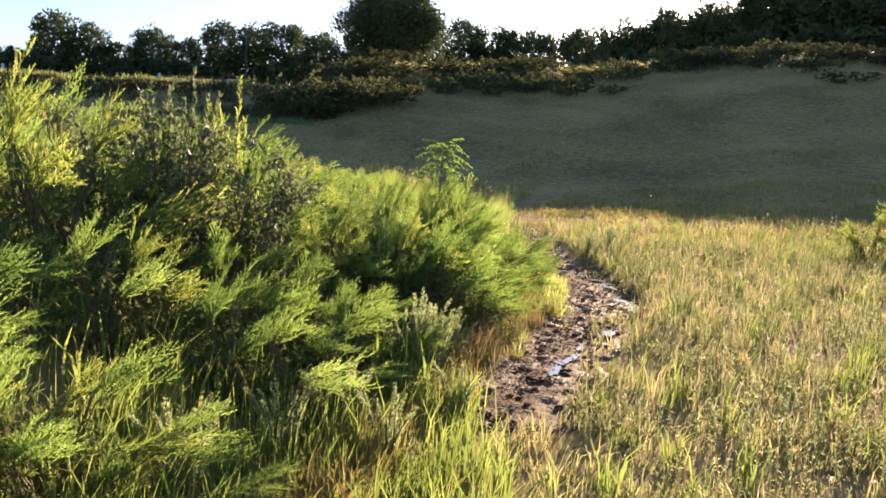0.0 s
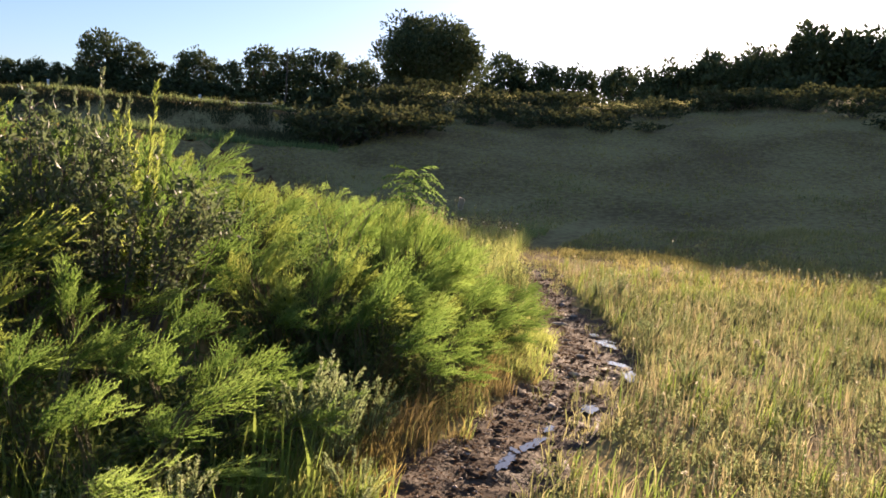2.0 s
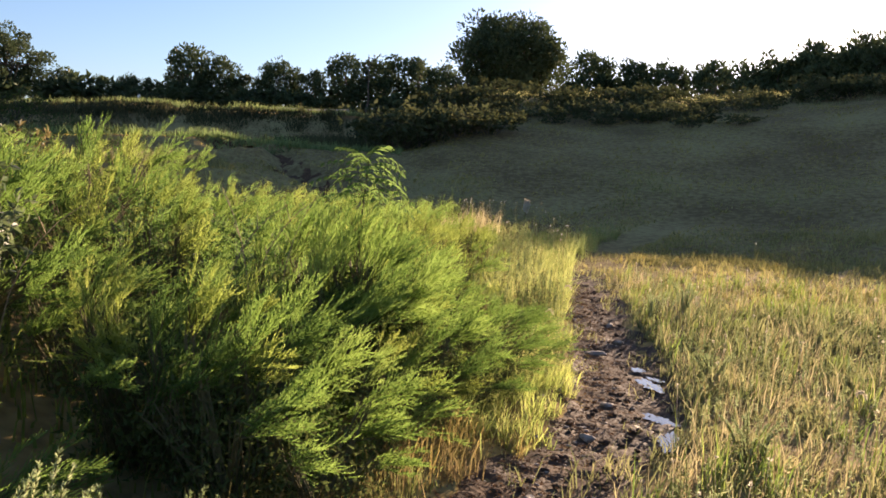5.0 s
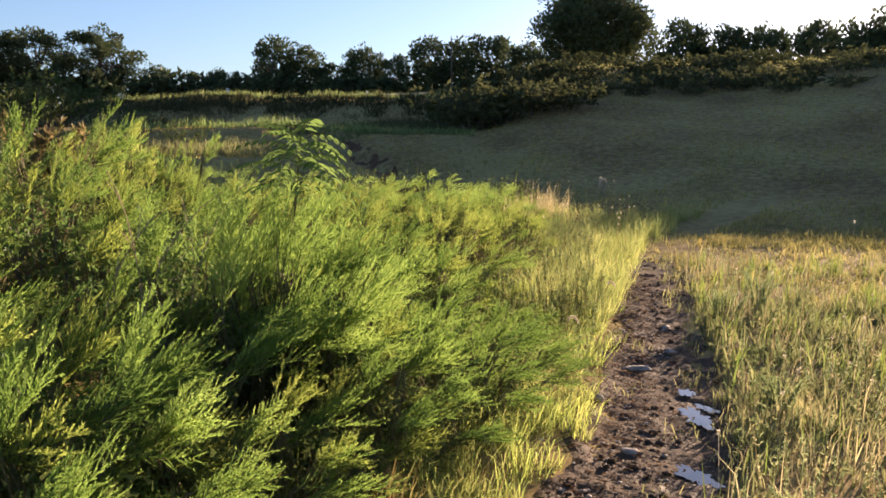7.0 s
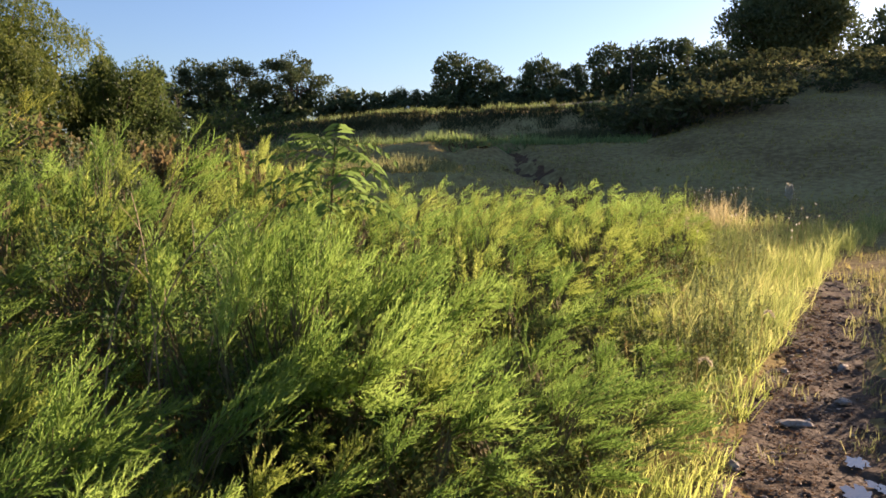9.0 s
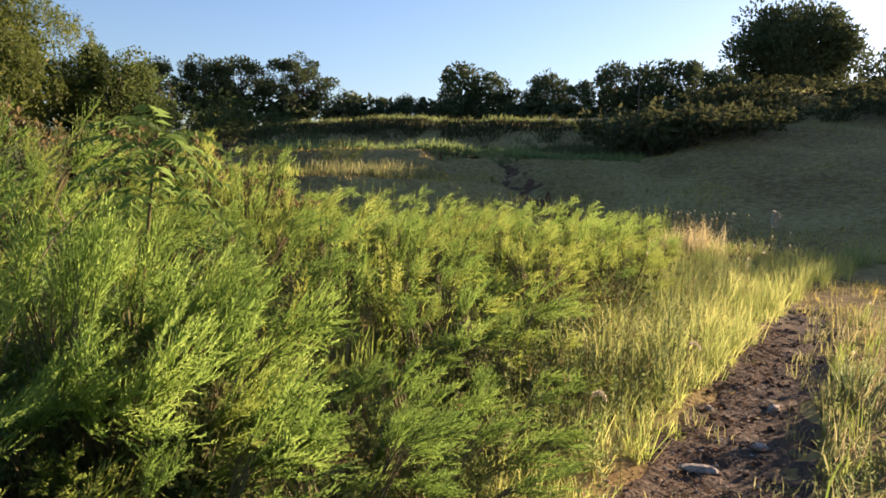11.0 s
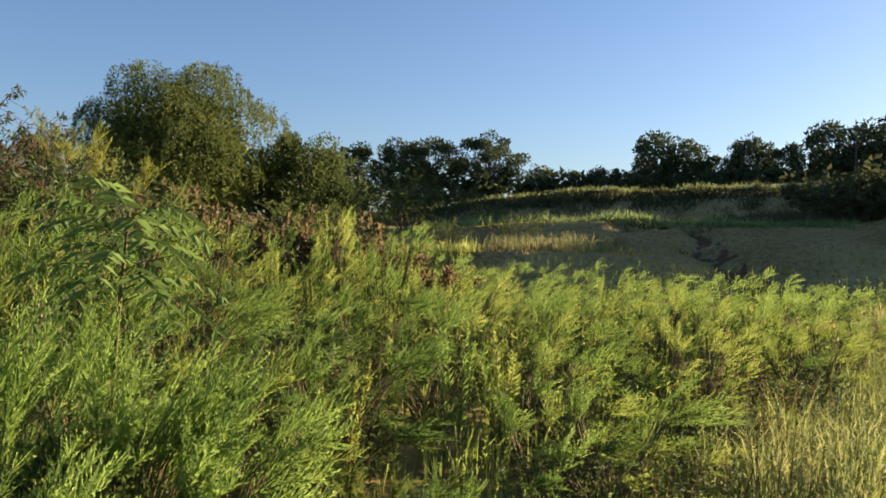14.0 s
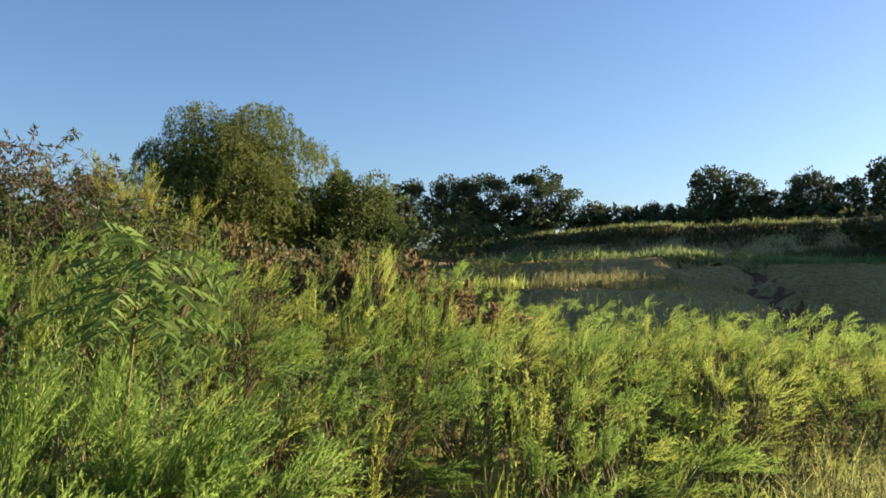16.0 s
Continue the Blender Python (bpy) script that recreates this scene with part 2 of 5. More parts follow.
def blades(pos, height, width, rng, lean=0.35, wind=(0.0, 0.0)):
    """Grass blades of two bent segments, three triangles each."""
    n = len(pos)
    a = rng.uniform(0, 2 * np.pi, n)
    out = np.stack([np.cos(a), np.sin(a), np.zeros(n)], 1) * (rng.uniform(0.1, 1, n) * lean)[:, None] + np.array([*wind, 0])
    b = rng.uniform(0, 2 * np.pi, n)
    side = np.stack([np.cos(b), np.sin(b), np.zeros(n)], 1)
    h, w = np.broadcast_to(height, n)[:, None], np.broadcast_to(width, n)[:, None]
    up = np.array([0, 0, 1.0])
    mid = pos + up * h * 0.55 + out * h * 0.3
    tip = pos + up * h * (1 - 0.35 * np.linalg.norm(out, axis=1, keepdims=True)) + out * h
    v = np.stack([pos + side * w / 2, pos - side * w / 2, mid + side * w * 0.4, mid - side * w * 0.4, tip], 1).reshape(-1, 3)
    i = np.arange(n)[:, None] * 5
    f = np.concatenate([i + [0, 1, 3], i + [0, 3, 2], i + [2, 3, 4]], 1).reshape(-1, 3)
    return v, f


# ---- the lie of the land ----
R_KNOTS = np.array([12, 18, 24, 33, 43, 54, 57.5, 100, 150.0])
AZ_KNOTS = np.array([-180, -45, -25, -5, 8, 13, 30, 45, 60, 100, 180.0])
HEIGHTS = np.array([
    [0, 0, 0.2, 0.5, 0.8, 1.0, 1.5, 2.0, 2.5],
    [0, 0.3, 1.0, 2.4, 4.2, 6.0, 6.8, 9.5, 15],
    [0, 0.2, 1.1, 3.0, 6.0, 8.2, 8.8, 10.5, 19],
    [0, 0.05, 0.5, 2.75, 5.0, 7.0, 7.3, 8.6, 11],
    [0, -0.05, 0.3, 2.6, 4.7, 7.0, 7.3, 8.4, 9.5],
    [0, -0.1, 0.2, 2.2, 2.7, 3.1, 5.2, 7.3, 8],
    [-0.1, -0.2, 0.25, 2.35, 2.4, 2.8, 4.9, 6.6, 7.2],
    [0, -0.05, 0.4, 1.5, 2.1, 2.4, 3.3, 4.6, 5.2],
    [0.4, 0.6, 0.9, 1.5, 2.0, 2.3, 3.0, 4.0, 4.5],
    [0.7, 1.0, 1.2, 1.6, 2.0, 2.2, 2.6, 3.2, 3.6],
    [0, 0, 0.2, 0.5, 0.8, 1.0, 1.5, 2.0, 2.5]])
CENTRE = np.array([1.5, 4.0])
PATH_LINE = np.array([(-3.6, -3.5), (-1.3, 0.5), (-0.2, 2.9), (0.58, 5.2), (1.0, 6.4), (1.55, 7.9), (1.84, 8.8), (1.9, 9.9), (1.8, 12.4), (1.65, 16.4), (1.7, 19.0), (2.2, 22.0), (3.3, 25.0), (5.0, 29.0)])
GULLY_LINE = np.array([(-12.4, 33.3), (-11.6, 34.2), (-10.9, 34.7), (-10.3, 34.3), (-9.9, 33.2), (-9.2, 32.3), (-7.8, 30.6), (-6.8, 29.9), (-6.0, 28.8), (-5.3, 27.4)])


def smooth(a, b, x):
    t = np.clip((x - a) / (b - a), 0, 1)
    return t * t * (3 - 2 * t)


def line_gap(line, x, y):
    """Distance to a polyline."""
    best = np.full(np.shape(x), 1e9)
    for (ax, ay), (bx, by) in zip(line[:-1], line[1:]):
        dx, dy = bx - ax, by - ay
        t = np.clip(((x - ax) * dx + (y - ay) * dy) / (dx * dx + dy * dy), 0, 1)
        best = np.minimum(best, np.hypot(x - ax - t * dx, y - ay - t * dy))
    return best


def waves(x, y):
    return (np.sin(1.3 * x + 0.7 * y) * np.sin(0.9 * y - 0.5 * x + 1) + 0.5 * np.sin(2.7 * x - 1.9 * y + 2) * np.sin(2.2 * y + 1.1 * x)) / 1.5


def land(x, y):
    """Height of the ground."""
    x, y = np.asarray(x, float), np.asarray(y, float)
    dx, dy = x - CENTRE[0], y - CENTRE[1]
    r, az = np.hypot(dx, dy), np.degrees(np.arctan2(-dx, dy))
    rows = np.stack([np.interp(r, np.concatenate([[0, 6], R_KNOTS]), np.concatenate([[0, 0], h])) for h in HEIGHTS], -1)
    k = np.clip(np.searchsorted(AZ_KNOTS, az) - 1, 0, len(AZ_KNOTS) - 2)
    t = np.clip((az - AZ_KNOTS[k]) / (AZ_KNOTS[k + 1] - AZ_KNOTS[k]), 0, 1)
    t = t * t * (3 - 2 * t)
    lo = np.take_along_axis(rows, k[..., None], -1)[..., 0]
    hi = np.take_along_axis(rows, k[..., None] + 1, -1)[..., 0]
    z = lo + (hi - lo) * t
    near = smooth(40, 8, r)
    rw = r + 0.45 * waves(x * 0.3, y * 0.3)
    step = np.interp(rw, [24, 25, 26.2, 30.8, 32.2, 33], [0, 0.05, 0.95, 1.15, 1.97, 2.0]) - np.clip((rw - 24) / 9, 0, 1) * 2.0
    z = z + step * smooth(20, 25, az) * smooth(58, 50, az)                            # two low terraces on the left
    z = z + 0.55 * smooth(-0.6, -3.0, x) * smooth(16, 10, y) * smooth(-4, 2, y)       # bank beside the path
    z = z + (0.03 + 0.12 * smooth(16, 40, r)) * waves(x * 0.6, y * 0.6) + 0.015 * near * waves(x * 2.6, y * 2.6)
    z = z - 0.07 * smooth(0.62, 0.25, line_gap(PATH_LINE, x, y)) - 0.5 * smooth(0.8, 0.2, line_gap(GULLY_LINE, x, y))
    return z


def build_ground():
    radii = np.concatenate([[0.0], np.linspace(0.4, 40, 170), np.geomspace(40.6, 4000, 70)])
    ang = np.linspace(0, 2 * np.pi, 241)[:-1]
    rr, aa = np.meshgrid(radii, ang, indexing="ij")
    x, y = CENTRE[0] + rr * np.sin(aa), CENTRE[1] + rr * np.cos(aa)
    v = np.stack([x, y, land(x, y)], -1).reshape(-1, 3)
    n = len(ang)
    i = np.arange(len(radii) * n).reshape(len(radii), n)
    j = np.roll(i, -1, 1)
    q = np.stack([i[:-1], j[:-1], j[1:], i[1:]], -1).reshape(-1, 4)[:, ::-1]
    ob = new("ground", mesh_data("ground", v, q, M_GROUND, True))
    return tagged(ob, "uneven earth with short dry grass, rising into banks", "ground", kind="structure")


build_ground()


def strip(name, line, half, step, mat, lift, rough, label, category):
    """A ribbon that lies on the ground along a line, with a rough surface and a ragged edge."""
    line = np.asarray(line, float)
    seg = np.hypot(*np.diff(line, axis=0).T)
    cum = np.concatenate([[0], np.cumsum(seg)])
    s = np.arange(0, cum[-1], step)
    cx, cy = np.interp(s, cum, line[:, 0]), np.interp(s, cum, line[:, 1])
    ker = np.ones(15) / 15
    cx[7:-7], cy[7:-7] = np.convolve(cx, ker, "valid"), np.convolve(cy, ker, "valid")
    tx, ty = np.gradient(cx), np.gradient(cy)
    ln = np.hypot(tx, ty)
    u = np.arange(-half, half + 1e-6, step)
    edge = 1 + 0.22 * np.sin(s * 2.1) * np.sin(s * 0.83 + 1) + 0.1 * np.sin(s * 6.7)
    x = cx[:, None] + (ty / ln)[:, None] * u * edge[:, None]
    y = cy[:, None] - (tx / ln)[:, None] * u * edge[:, None]
    rng = np.random.default_rng(5)
    rel = rng.normal(size=x.shape)
    for _ in range(2):
        rel = (rel + np.roll(rel, 1, 0) + np.roll(rel, -1, 0) + np.roll(rel, 1, 1) + np.roll(rel, -1, 1)) / 5
    fall = 1 - smooth(0.75, 1.0, np.abs(u) / half)
    z = land(x, y) + lift * fall - 0.02 * (1 - fall) + rel * rough * fall
    v = np.stack([x, y, z], -1).reshape(-1, 3)
    i = np.arange(x.size).reshape(x.shape)
    q = np.stack([i[:-1, :-1], i[:-1, 1:], i[1:, 1:], i[1:, :-1]], -1).reshape(-1, 4)
    return tagged(new(name, mesh_data(name, v, q, mat, True)), label, category, kind="structure")


strip("path", np.concatenate([[(0.42, 4.75)], PATH_LINE[3:10], [(1.68, 18.4)]]), 0.5, 0.035, M_MUD, 0.015, 0.022, "trodden path of dark wet mud between the grasses", "path")
strip("gully", GULLY_LINE, 0.55, 0.12, M_SOIL, 0.05, 0.12, "eroded gully of bare brown soil on the slope, darkened for its deep shade", "gully")

# ---- plants: shapes ----


def curves(base, mid, tip, k):
    """Bent stems: (n, k, 3) points along quadratic curves."""
    t = np.linspace(0, 1, k)[None, :, None]
    return (1 - t) ** 2 * base[:, None] + 2 * t * (1 - t) * mid[:, None] + t * t * tip[:, None]


def on_curve(base, mid, tip, t):
    t = t[:, None]
    p = (1 - t) ** 2 * base + 2 * t * (1 - t) * mid + t * t * tip
    d = unit(2 * (1 - t) * (mid - base) + 2 * t * (tip - mid))
    return p, d


def stems_of(rng, n, height, spread, lean, foot=0.12, arch=0.35):
    a = rng.uniform(0, 2 * np.pi, n)
    out = np.stack([np.cos(a), np.sin(a), np.zeros(n)], 1)
    reach = np.sqrt(rng.uniform(0.02, 1, n))[:, None]
    base = out * foot * rng.uniform(0, 1, n)[:, None]
    h = height * rng.uniform(0.75, 1.0, n)[:, None] * (1.02 - arch * reach ** 2)
    up = np.array([0, 0, 1.0])
    mid = base + out * spread * reach * 0.35 + up * h * 0.75
    tip = base + out * spread * reach + up * h + np.array(lean) * h
    return base, mid, tip


def feather_foliage(rng, base, way, length, n_side, n_leaf, leaf_len, leaf_w, lean):
    """Plumes: a fan of bottle-brush twigs along a gently arching axis, their tips on one rounded outline."""
    n = len(base)
    up = np.array([0, 0, 1.0])
    ln = length[:, None]
    mid = base + way * ln * 0.5
    tip = mid + unit(way + np.array(lean) * 0.9 - up * rng.uniform(-0.15, 0.35, n)[:, None]) * ln * 0.52
    idx = np.repeat(np.arange(n), n_side)
    t = np.tile(np.linspace(0.08, 1.0, n_side), n) + rng.uniform(-0.02, 0.02, n * n_side)
    p, d = on_curve(base[idx], mid[idx], tip[idx], np.clip(t, 0, 1))
    flat = unit(np.cross(d, unit(up + rng.normal(size=(n, 3)) * 0.5)[idx]))
    over = np.cross(flat, d)
    hand = np.where(np.arange(len(idx)) % 2 == 0, 1.0, -1.0)
    turn = rng.normal(size=len(idx)) * 0.55
    out = flat * (hand * np.cos(turn))[:, None] + over * np.abs(np.sin(turn))[:, None]
    sw = unit(d + out * rng.uniform(0.45, 0.85, len(idx))[:, None] + up * 0.12)
    sl = length[idx] * (0.08 + 0.18 * np.sin(np.pi * (0.12 + 0.7 * np.clip(t, 0, 1)))) * rng.uniform(0.75, 1.15, len(idx))
    end = p + sw * sl[:, None] + d * (sl * 0.16)[:, None]
    j = np.repeat(np.arange(len(p)), n_leaf)
    s = np.tile(np.linspace(0.05, 1.0, n_leaf), len(p)) + rng.uniform(-0.03, 0.03, len(j))
    q = p[j] + (end[j] - p[j]) * s[:, None]
    lw = unit(sw[j] + unit(np.cross(sw[j], rand_dirs(rng, len(j)))) * 0.55)
    needles = tri_leaves(q, lw, leaf_len * rng.uniform(0.7, 1.25, len(j)) * (1.15 - 0.45 * s), leaf_w, rng)
    bristles = kite_leaves(p, unit(end - p), np.linalg.norm(end - p, axis=1) * 1.08, leaf_w * 0.8, rng, 0.06)
    return join([needles, bristles])


def plume_roots(rng, n, lean, spread):
    """Where the plumes of one bush start and how they point: sprays all over a cushion, leaning a little."""
    k = max(3, n // 8)
    i = np.arange(k)
    a = i * 2.4 + rng.uniform(0, 0.7, k)
    el = np.arcsin(np.clip((i + rng.uniform(0.2, 0.8, k)) / k * 1.08 - 0.1, -0.1, 0.99))
    out = np.stack([np.cos(a) * np.cos(el), np.sin(a) * np.cos(el), np.sin(el)], 1)
    bump = rng.uniform(0.72, 1.15, k)
    centre = out * np.array([spread * 0.78, spread * 0.78, 0.42]) * bump[:, None] + np.array([0, 0, 0.32])
    axis = unit(out * 0.75 + np.array([0, 0, 0.3]) + np.array(lean) + rng.normal(size=(k, 3)) * 0.12)
    i = np.arange(n) % k
    way = unit(axis[i] + rng.normal(size=(n, 3)) * 0.25)
    return centre[i] + rng.normal(size=(n, 3)) * 0.025, way, rng.uniform(0.23, 0.37, n) * bump[i]


LEAN = (0.6, 0.12, -0.04)


def feather_bush(name, seed, n_plume, n_side, n_leaf, leaf_len, leaf_w, mat, label, group, lean=LEAN, spread=0.5, core=800, tall=1.0, plume=1.0):
    rng = np.random.default_rng(seed)
    base, way, ln = plume_roots(rng, n_plume, lean, spread)
    base, ln = base * np.array([1, 1, tall]), ln * plume
    ob = new(name)
    tagged(ob, label, "bush", group)
    v, f = feather_foliage(rng, base, way, ln, n_side, n_leaf, leaf_len, leaf_w, lean)
    fit_top = np.array([1, 1, 1.0 / np.percentile(v[:, 2], 98)])
    part_of("foliage", mesh_data("foliage", v * fit_top, f, mat), ob)
    foot = rng.normal(size=(n_plume, 3)) * np.array([0.05, 0.05, 0])
    tip = base + way * ln[:, None] * 0.5
    v, f = tubes(np.stack([foot, base, tip], 1) * fit_top, np.linspace(0.006, 0.0015, 3)[None].repeat(n_plume, 0), 3)
    part_of("woody_base", mesh_data("woody_base", v, f, M_STEM), ob)
    # Filler leaves whose dark colour stands in for the bush's shaded inside.
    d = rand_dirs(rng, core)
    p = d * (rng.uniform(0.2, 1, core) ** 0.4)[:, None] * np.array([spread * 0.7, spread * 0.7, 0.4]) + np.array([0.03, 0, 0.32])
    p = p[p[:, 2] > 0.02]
    part_of("inner_foliage", mesh_data("inner_foliage", *tri_leaves(p, unit(rand_dirs(rng, len(p)) + np.array([0, 0, 0.5])), 0.046, 0.018, rng), M_INNER), ob, "inner leaves coloured dark for the shade inside the bush")
    return ob


def leafy_shrub(name, seed, height, spread, n_stem, n_leaf, leaf, width, mat, label, category="shrub", group="", lean=(0, 0, 0), twigs=6, arch=0.35, foot=0.15, droop=0.0, thick=0.012, bare=False):
    """A broad-leaved shrub: bent stems, short twigs and folded leaves."""
    rng = np.random.default_rng(seed)
    st = stems_of(rng, n_stem, height, spread, lean, foot, arch)
    ob = tagged(new(name), label, category, group)
    ti = np.repeat(np.arange(n_stem), twigs)
    t = rng.uniform(0.25, 1, len(ti))
    p, d = on_curve(*[s[ti] for s in st], t)
    way = unit(d * 0.6 + rand_dirs(rng, len(d)) * 0.8 + np.array([0, 0, 0.25 - droop]))
    tl = height * 0.2 * rng.uniform(0.5, 1.2, len(ti))
    end = p + way * tl[:, None] - np.array([0, 0, 1]) * (droop * tl)[:, None]
    sv = tubes(curves(*st, 4), np.linspace(thick, thick * 0.25, 4)[None].repeat(n_stem, 0), 3)
    tv = tubes(curves(p, (p + end) / 2 + np.array([0, 0, 0.02]), end, 3), np.linspace(thick * 0.3, thick * 0.12, 3)[None].repeat(len(ti), 0), 3)
    v, f = sv if bare else join([sv, tv])
    part_of("branch_frame", mesh_data("branch_frame", v, f, M_BARK), ob)
    j = np.repeat(np.arange(len(ti)), n_leaf)
    s = rng.uniform(0.15, 1.05, len(j))[:, None]
    q = p[j] + (end[j] - p[j]) * s
    lw = unit(way[j] * 0.5 + rand_dirs(rng, len(j)) * 0.9 + np.array([0, 0, -droop]))
    v, f = kite_leaves(q, lw, leaf * rng.uniform(0.6, 1.2, len(j)), width, rng)
    part_of("foliage", mesh_data("foliage", v, f, mat), ob)
    return ob


def tree(name, seed, height, crown_w, clear, lobes, n_leaf, leaf, mat, label, trunk_r=0.16, shape="round", group="", hang=0.0, lobe=(0.09, 0.22)):
    """Trunk with forks and limbs; a crown of lobes filled with leaf sprays, gaps left between."""
    rng = np.random.default_rng(seed)
    ob = tagged(new(name), label, "tree", group)
    mid_z, half_h = height * (1 + clear) / 2, height * (1 - clear) / 2
    cs, rs = [], []
    while len(cs) < lobes:
        d = rand_dirs(rng, 1)[0] * rng.uniform(0.35, 0.95) ** 0.6
        wide = 1.0 if shape == "round" else 1.0 - 0.35 * d[2]
        c = np.array([d[0] * crown_w / 2 * 0.78 * wide, d[1] * crown_w / 2 * 0.78 * wide, mid_z + d[2] * half_h * 0.8])
        cs.append(c); rs.append(crown_w * rng.uniform(*lobe))
    cs, rs = np.array(cs), np.array(rs)
    k = 6
    bow = rng.normal(size=(k, 3)) * 0.03 * height * np.array([1, 1, 0]) * np.linspace(0, 1, k)[:, None]
    trunk = np.stack([np.zeros(k), np.zeros(k), np.linspace(-0.3, height * 0.8, k)], 1) + bow
    pieces = [tubes(trunk[None], np.linspace(trunk_r, trunk_r * 0.25, k)[None], 8)]
    frac = rng.uniform(clear * 0.8, 0.75, lobes)
    start = np.stack([np.interp(frac, np.linspace(0, 0.8, k), trunk[:, a]) for a in range(3)], 1)
    start[:, 2] = np.minimum(start[:, 2], cs[:, 2] - 0.1 * height)
    pieces.append(tubes(curves(start, (start + cs) / 2 - np.array([0, 0, 0.05 * height]), cs, 4), np.linspace(trunk_r * 0.35, trunk_r * 0.08, 4)[None].repeat(lobes, 0), 5))
    v, f = join(pieces)
    part_of("trunk", mesh_data("trunk", v, f, M_BARK), ob)
    li = rng.integers(0, lobes, n_leaf)
    d = rand_dirs(rng, n_leaf)
    rad = rng.uniform(0.15, 1, n_leaf) ** 0.5
    pos = cs[li] + d * (rs[li] * rad)[:, None] * np.array([1, 1, 0.8])
    pos[:, 2] -= hang * rng.uniform(0, 1, n_leaf) ** 2 * rs[li] * 2
    way = unit(d * 0.7 + rand_dirs(rng, n_leaf) * 0.7 + np.array([0, 0, 0.25 - 2.2 * hang]))
    v, f = kite_leaves(pos, way, leaf * rng.uniform(0.5, 1.2, n_leaf), leaf * (0.5 - 0.3 * min(hang, 1)), rng)
    v[:, 2] = np.where(v[:, 2] > height * 0.3, height * 0.3 + (v[:, 2] - height * 0.3) * 0.7 * height / (np.percentile(v[:, 2], 99.6) - height * 0.3), v[:, 2])
    part_of("crown", mesh_data("crown", v, f, mat), ob)
    return ob


def put_all(proto, spots):
    """Stand copies of a thing, and the thing itself, at spots (x, y, turn, size[, sink])."""
    mats = [Matrix.Translation((x, y, float(land(x, y)) - sink)) @ Matrix.Rotation(a, 4, "Z") @ Matrix.Diagonal((*s, 1)) for x, y, a, s, sink in spots]
    for m in mats[1:]:
        copy_thing(proto, m)
    proto.matrix_basis = mats[0]


def spread_out(protos, spots):
    for i, p in enumerate(protos):
        mine = spots[i::len(protos)]
        if mine:
            put_all(p, mine)


# ---- trees on the hill ----
TREE_LABEL = "dark leafy tree in a row on the hilltop"
rng = np.random.default_rng(11)


def tree_spots(rows, proto_h, wide=1.0):
    out = []
    for x, y, top in rows:
        h = top - float(land(x, y))
        s = h / proto_h
        w = s * wide * rng.uniform(0.9, 1.15)
        out.append((x, y, rng.uniform(0, 6.28), (w, w, s), 0.1))
    return out


row_trees = [tree("tree", 20 + i, 7.0, 6.8, 0.08, 40, 3200, 0.42, M_TREE, TREE_LABEL, 0.17, group="trees along the hilltop", lobe=(0.07, 0.17)) for i in range(5)]
hill_trees = [tree("tree", 30 + i, 7.0, 7.0, 0.06, 26, 1900, 0.6, M_TREE, "leafy tree in the dense row on the high ground", 0.17, group="trees along the hilltop", lobe=(0.08, 0.19)) for i in range(3)]
LINE = [(-55.2, 86.1, 10.8), (-52.2, 88.3, 10.2), (-49.6, 89.9, 10.6), (-47.3, 91.3, 10.4), (-44.0, 93.2, 14.5), (-41.0, 94.8, 13.8), (-37.6, 96.4, 11.9),
        (-34.7, 97.7, 13.8), (-31.6, 98.9, 13.0), (-27.2, 100.4, 15.1), (-22.7, 101.7, 15.4), (-18.5, 102.7, 15.3), (-14.8, 99.8, 14.3), (-11.5, 101.0, 13.8),
        (1.6, 100.9, 16.5), (5.1, 100.8, 16.0), (7.2, 100.7, 15.6), (10.6, 100.4, 15.7), (16.0, 99.7, 15.8)]
HILL = [(27.7, 148.5, 23.1), (31.3, 152.4, 20.3), (33.1, 147.4, 24.9), (36.6, 147.3, 24.7), (40.0, 145.7, 26.8), (43.2, 145.5, 26.1), (46.2, 143.8, 27.7), (50.1, 147.2, 26.8), (51.1, 142.2, 27.6), (54.8, 145.6, 30.3), (55.4, 140.6, 31.3), (59.9, 143.5, 29.9), (61.0, 138.2, 30.7), (65.2, 141.2, 29.9), (65.6, 136.1, 31.3), (70.1, 138.9, 30.6), (70.6, 133.6, 32.7), (76.7, 135.5, 32.0), (78.2, 129.3, 33.7)]
LEFT = [(-73.1, 69.0, 9.4), (-66.5, 61.0, 9.2), (-78.0, 60.0, 9.0)]
spread_out(row_trees, tree_spots(LINE + LEFT, 7.0))
spread_out(hill_trees, tree_spots(HILL, 7.0))
open_trees = [tree("tree", 40 + i, 7.5, 6.6, 0.14, 46, 6500, 0.27, M_TREE, "broad dark tree with light showing through its crown", 0.2, group="trees along the hilltop", lobe=(0.06, 0.14)) for i in range(2)]
spread_out(open_trees, tree_spots([(-61.3, 63.1, 11.4), (-56.0, 68.7, 12.3), (-51.6, 72.5, 12.8), (-58.6, 66.3, 12.1)], 7.5, 1.3))
big = tree("tree", 51, 6.6, 8.6, 0.05, 120, 26000, 0.28, M_TREE, "large round dense tree on top of the mound", 0.25, "round", lobe=(0.05, 0.16))
put_all(big, [(-4.7, 70.7, 0.4, (1.24, 1.24, 1.11), 0.6)])


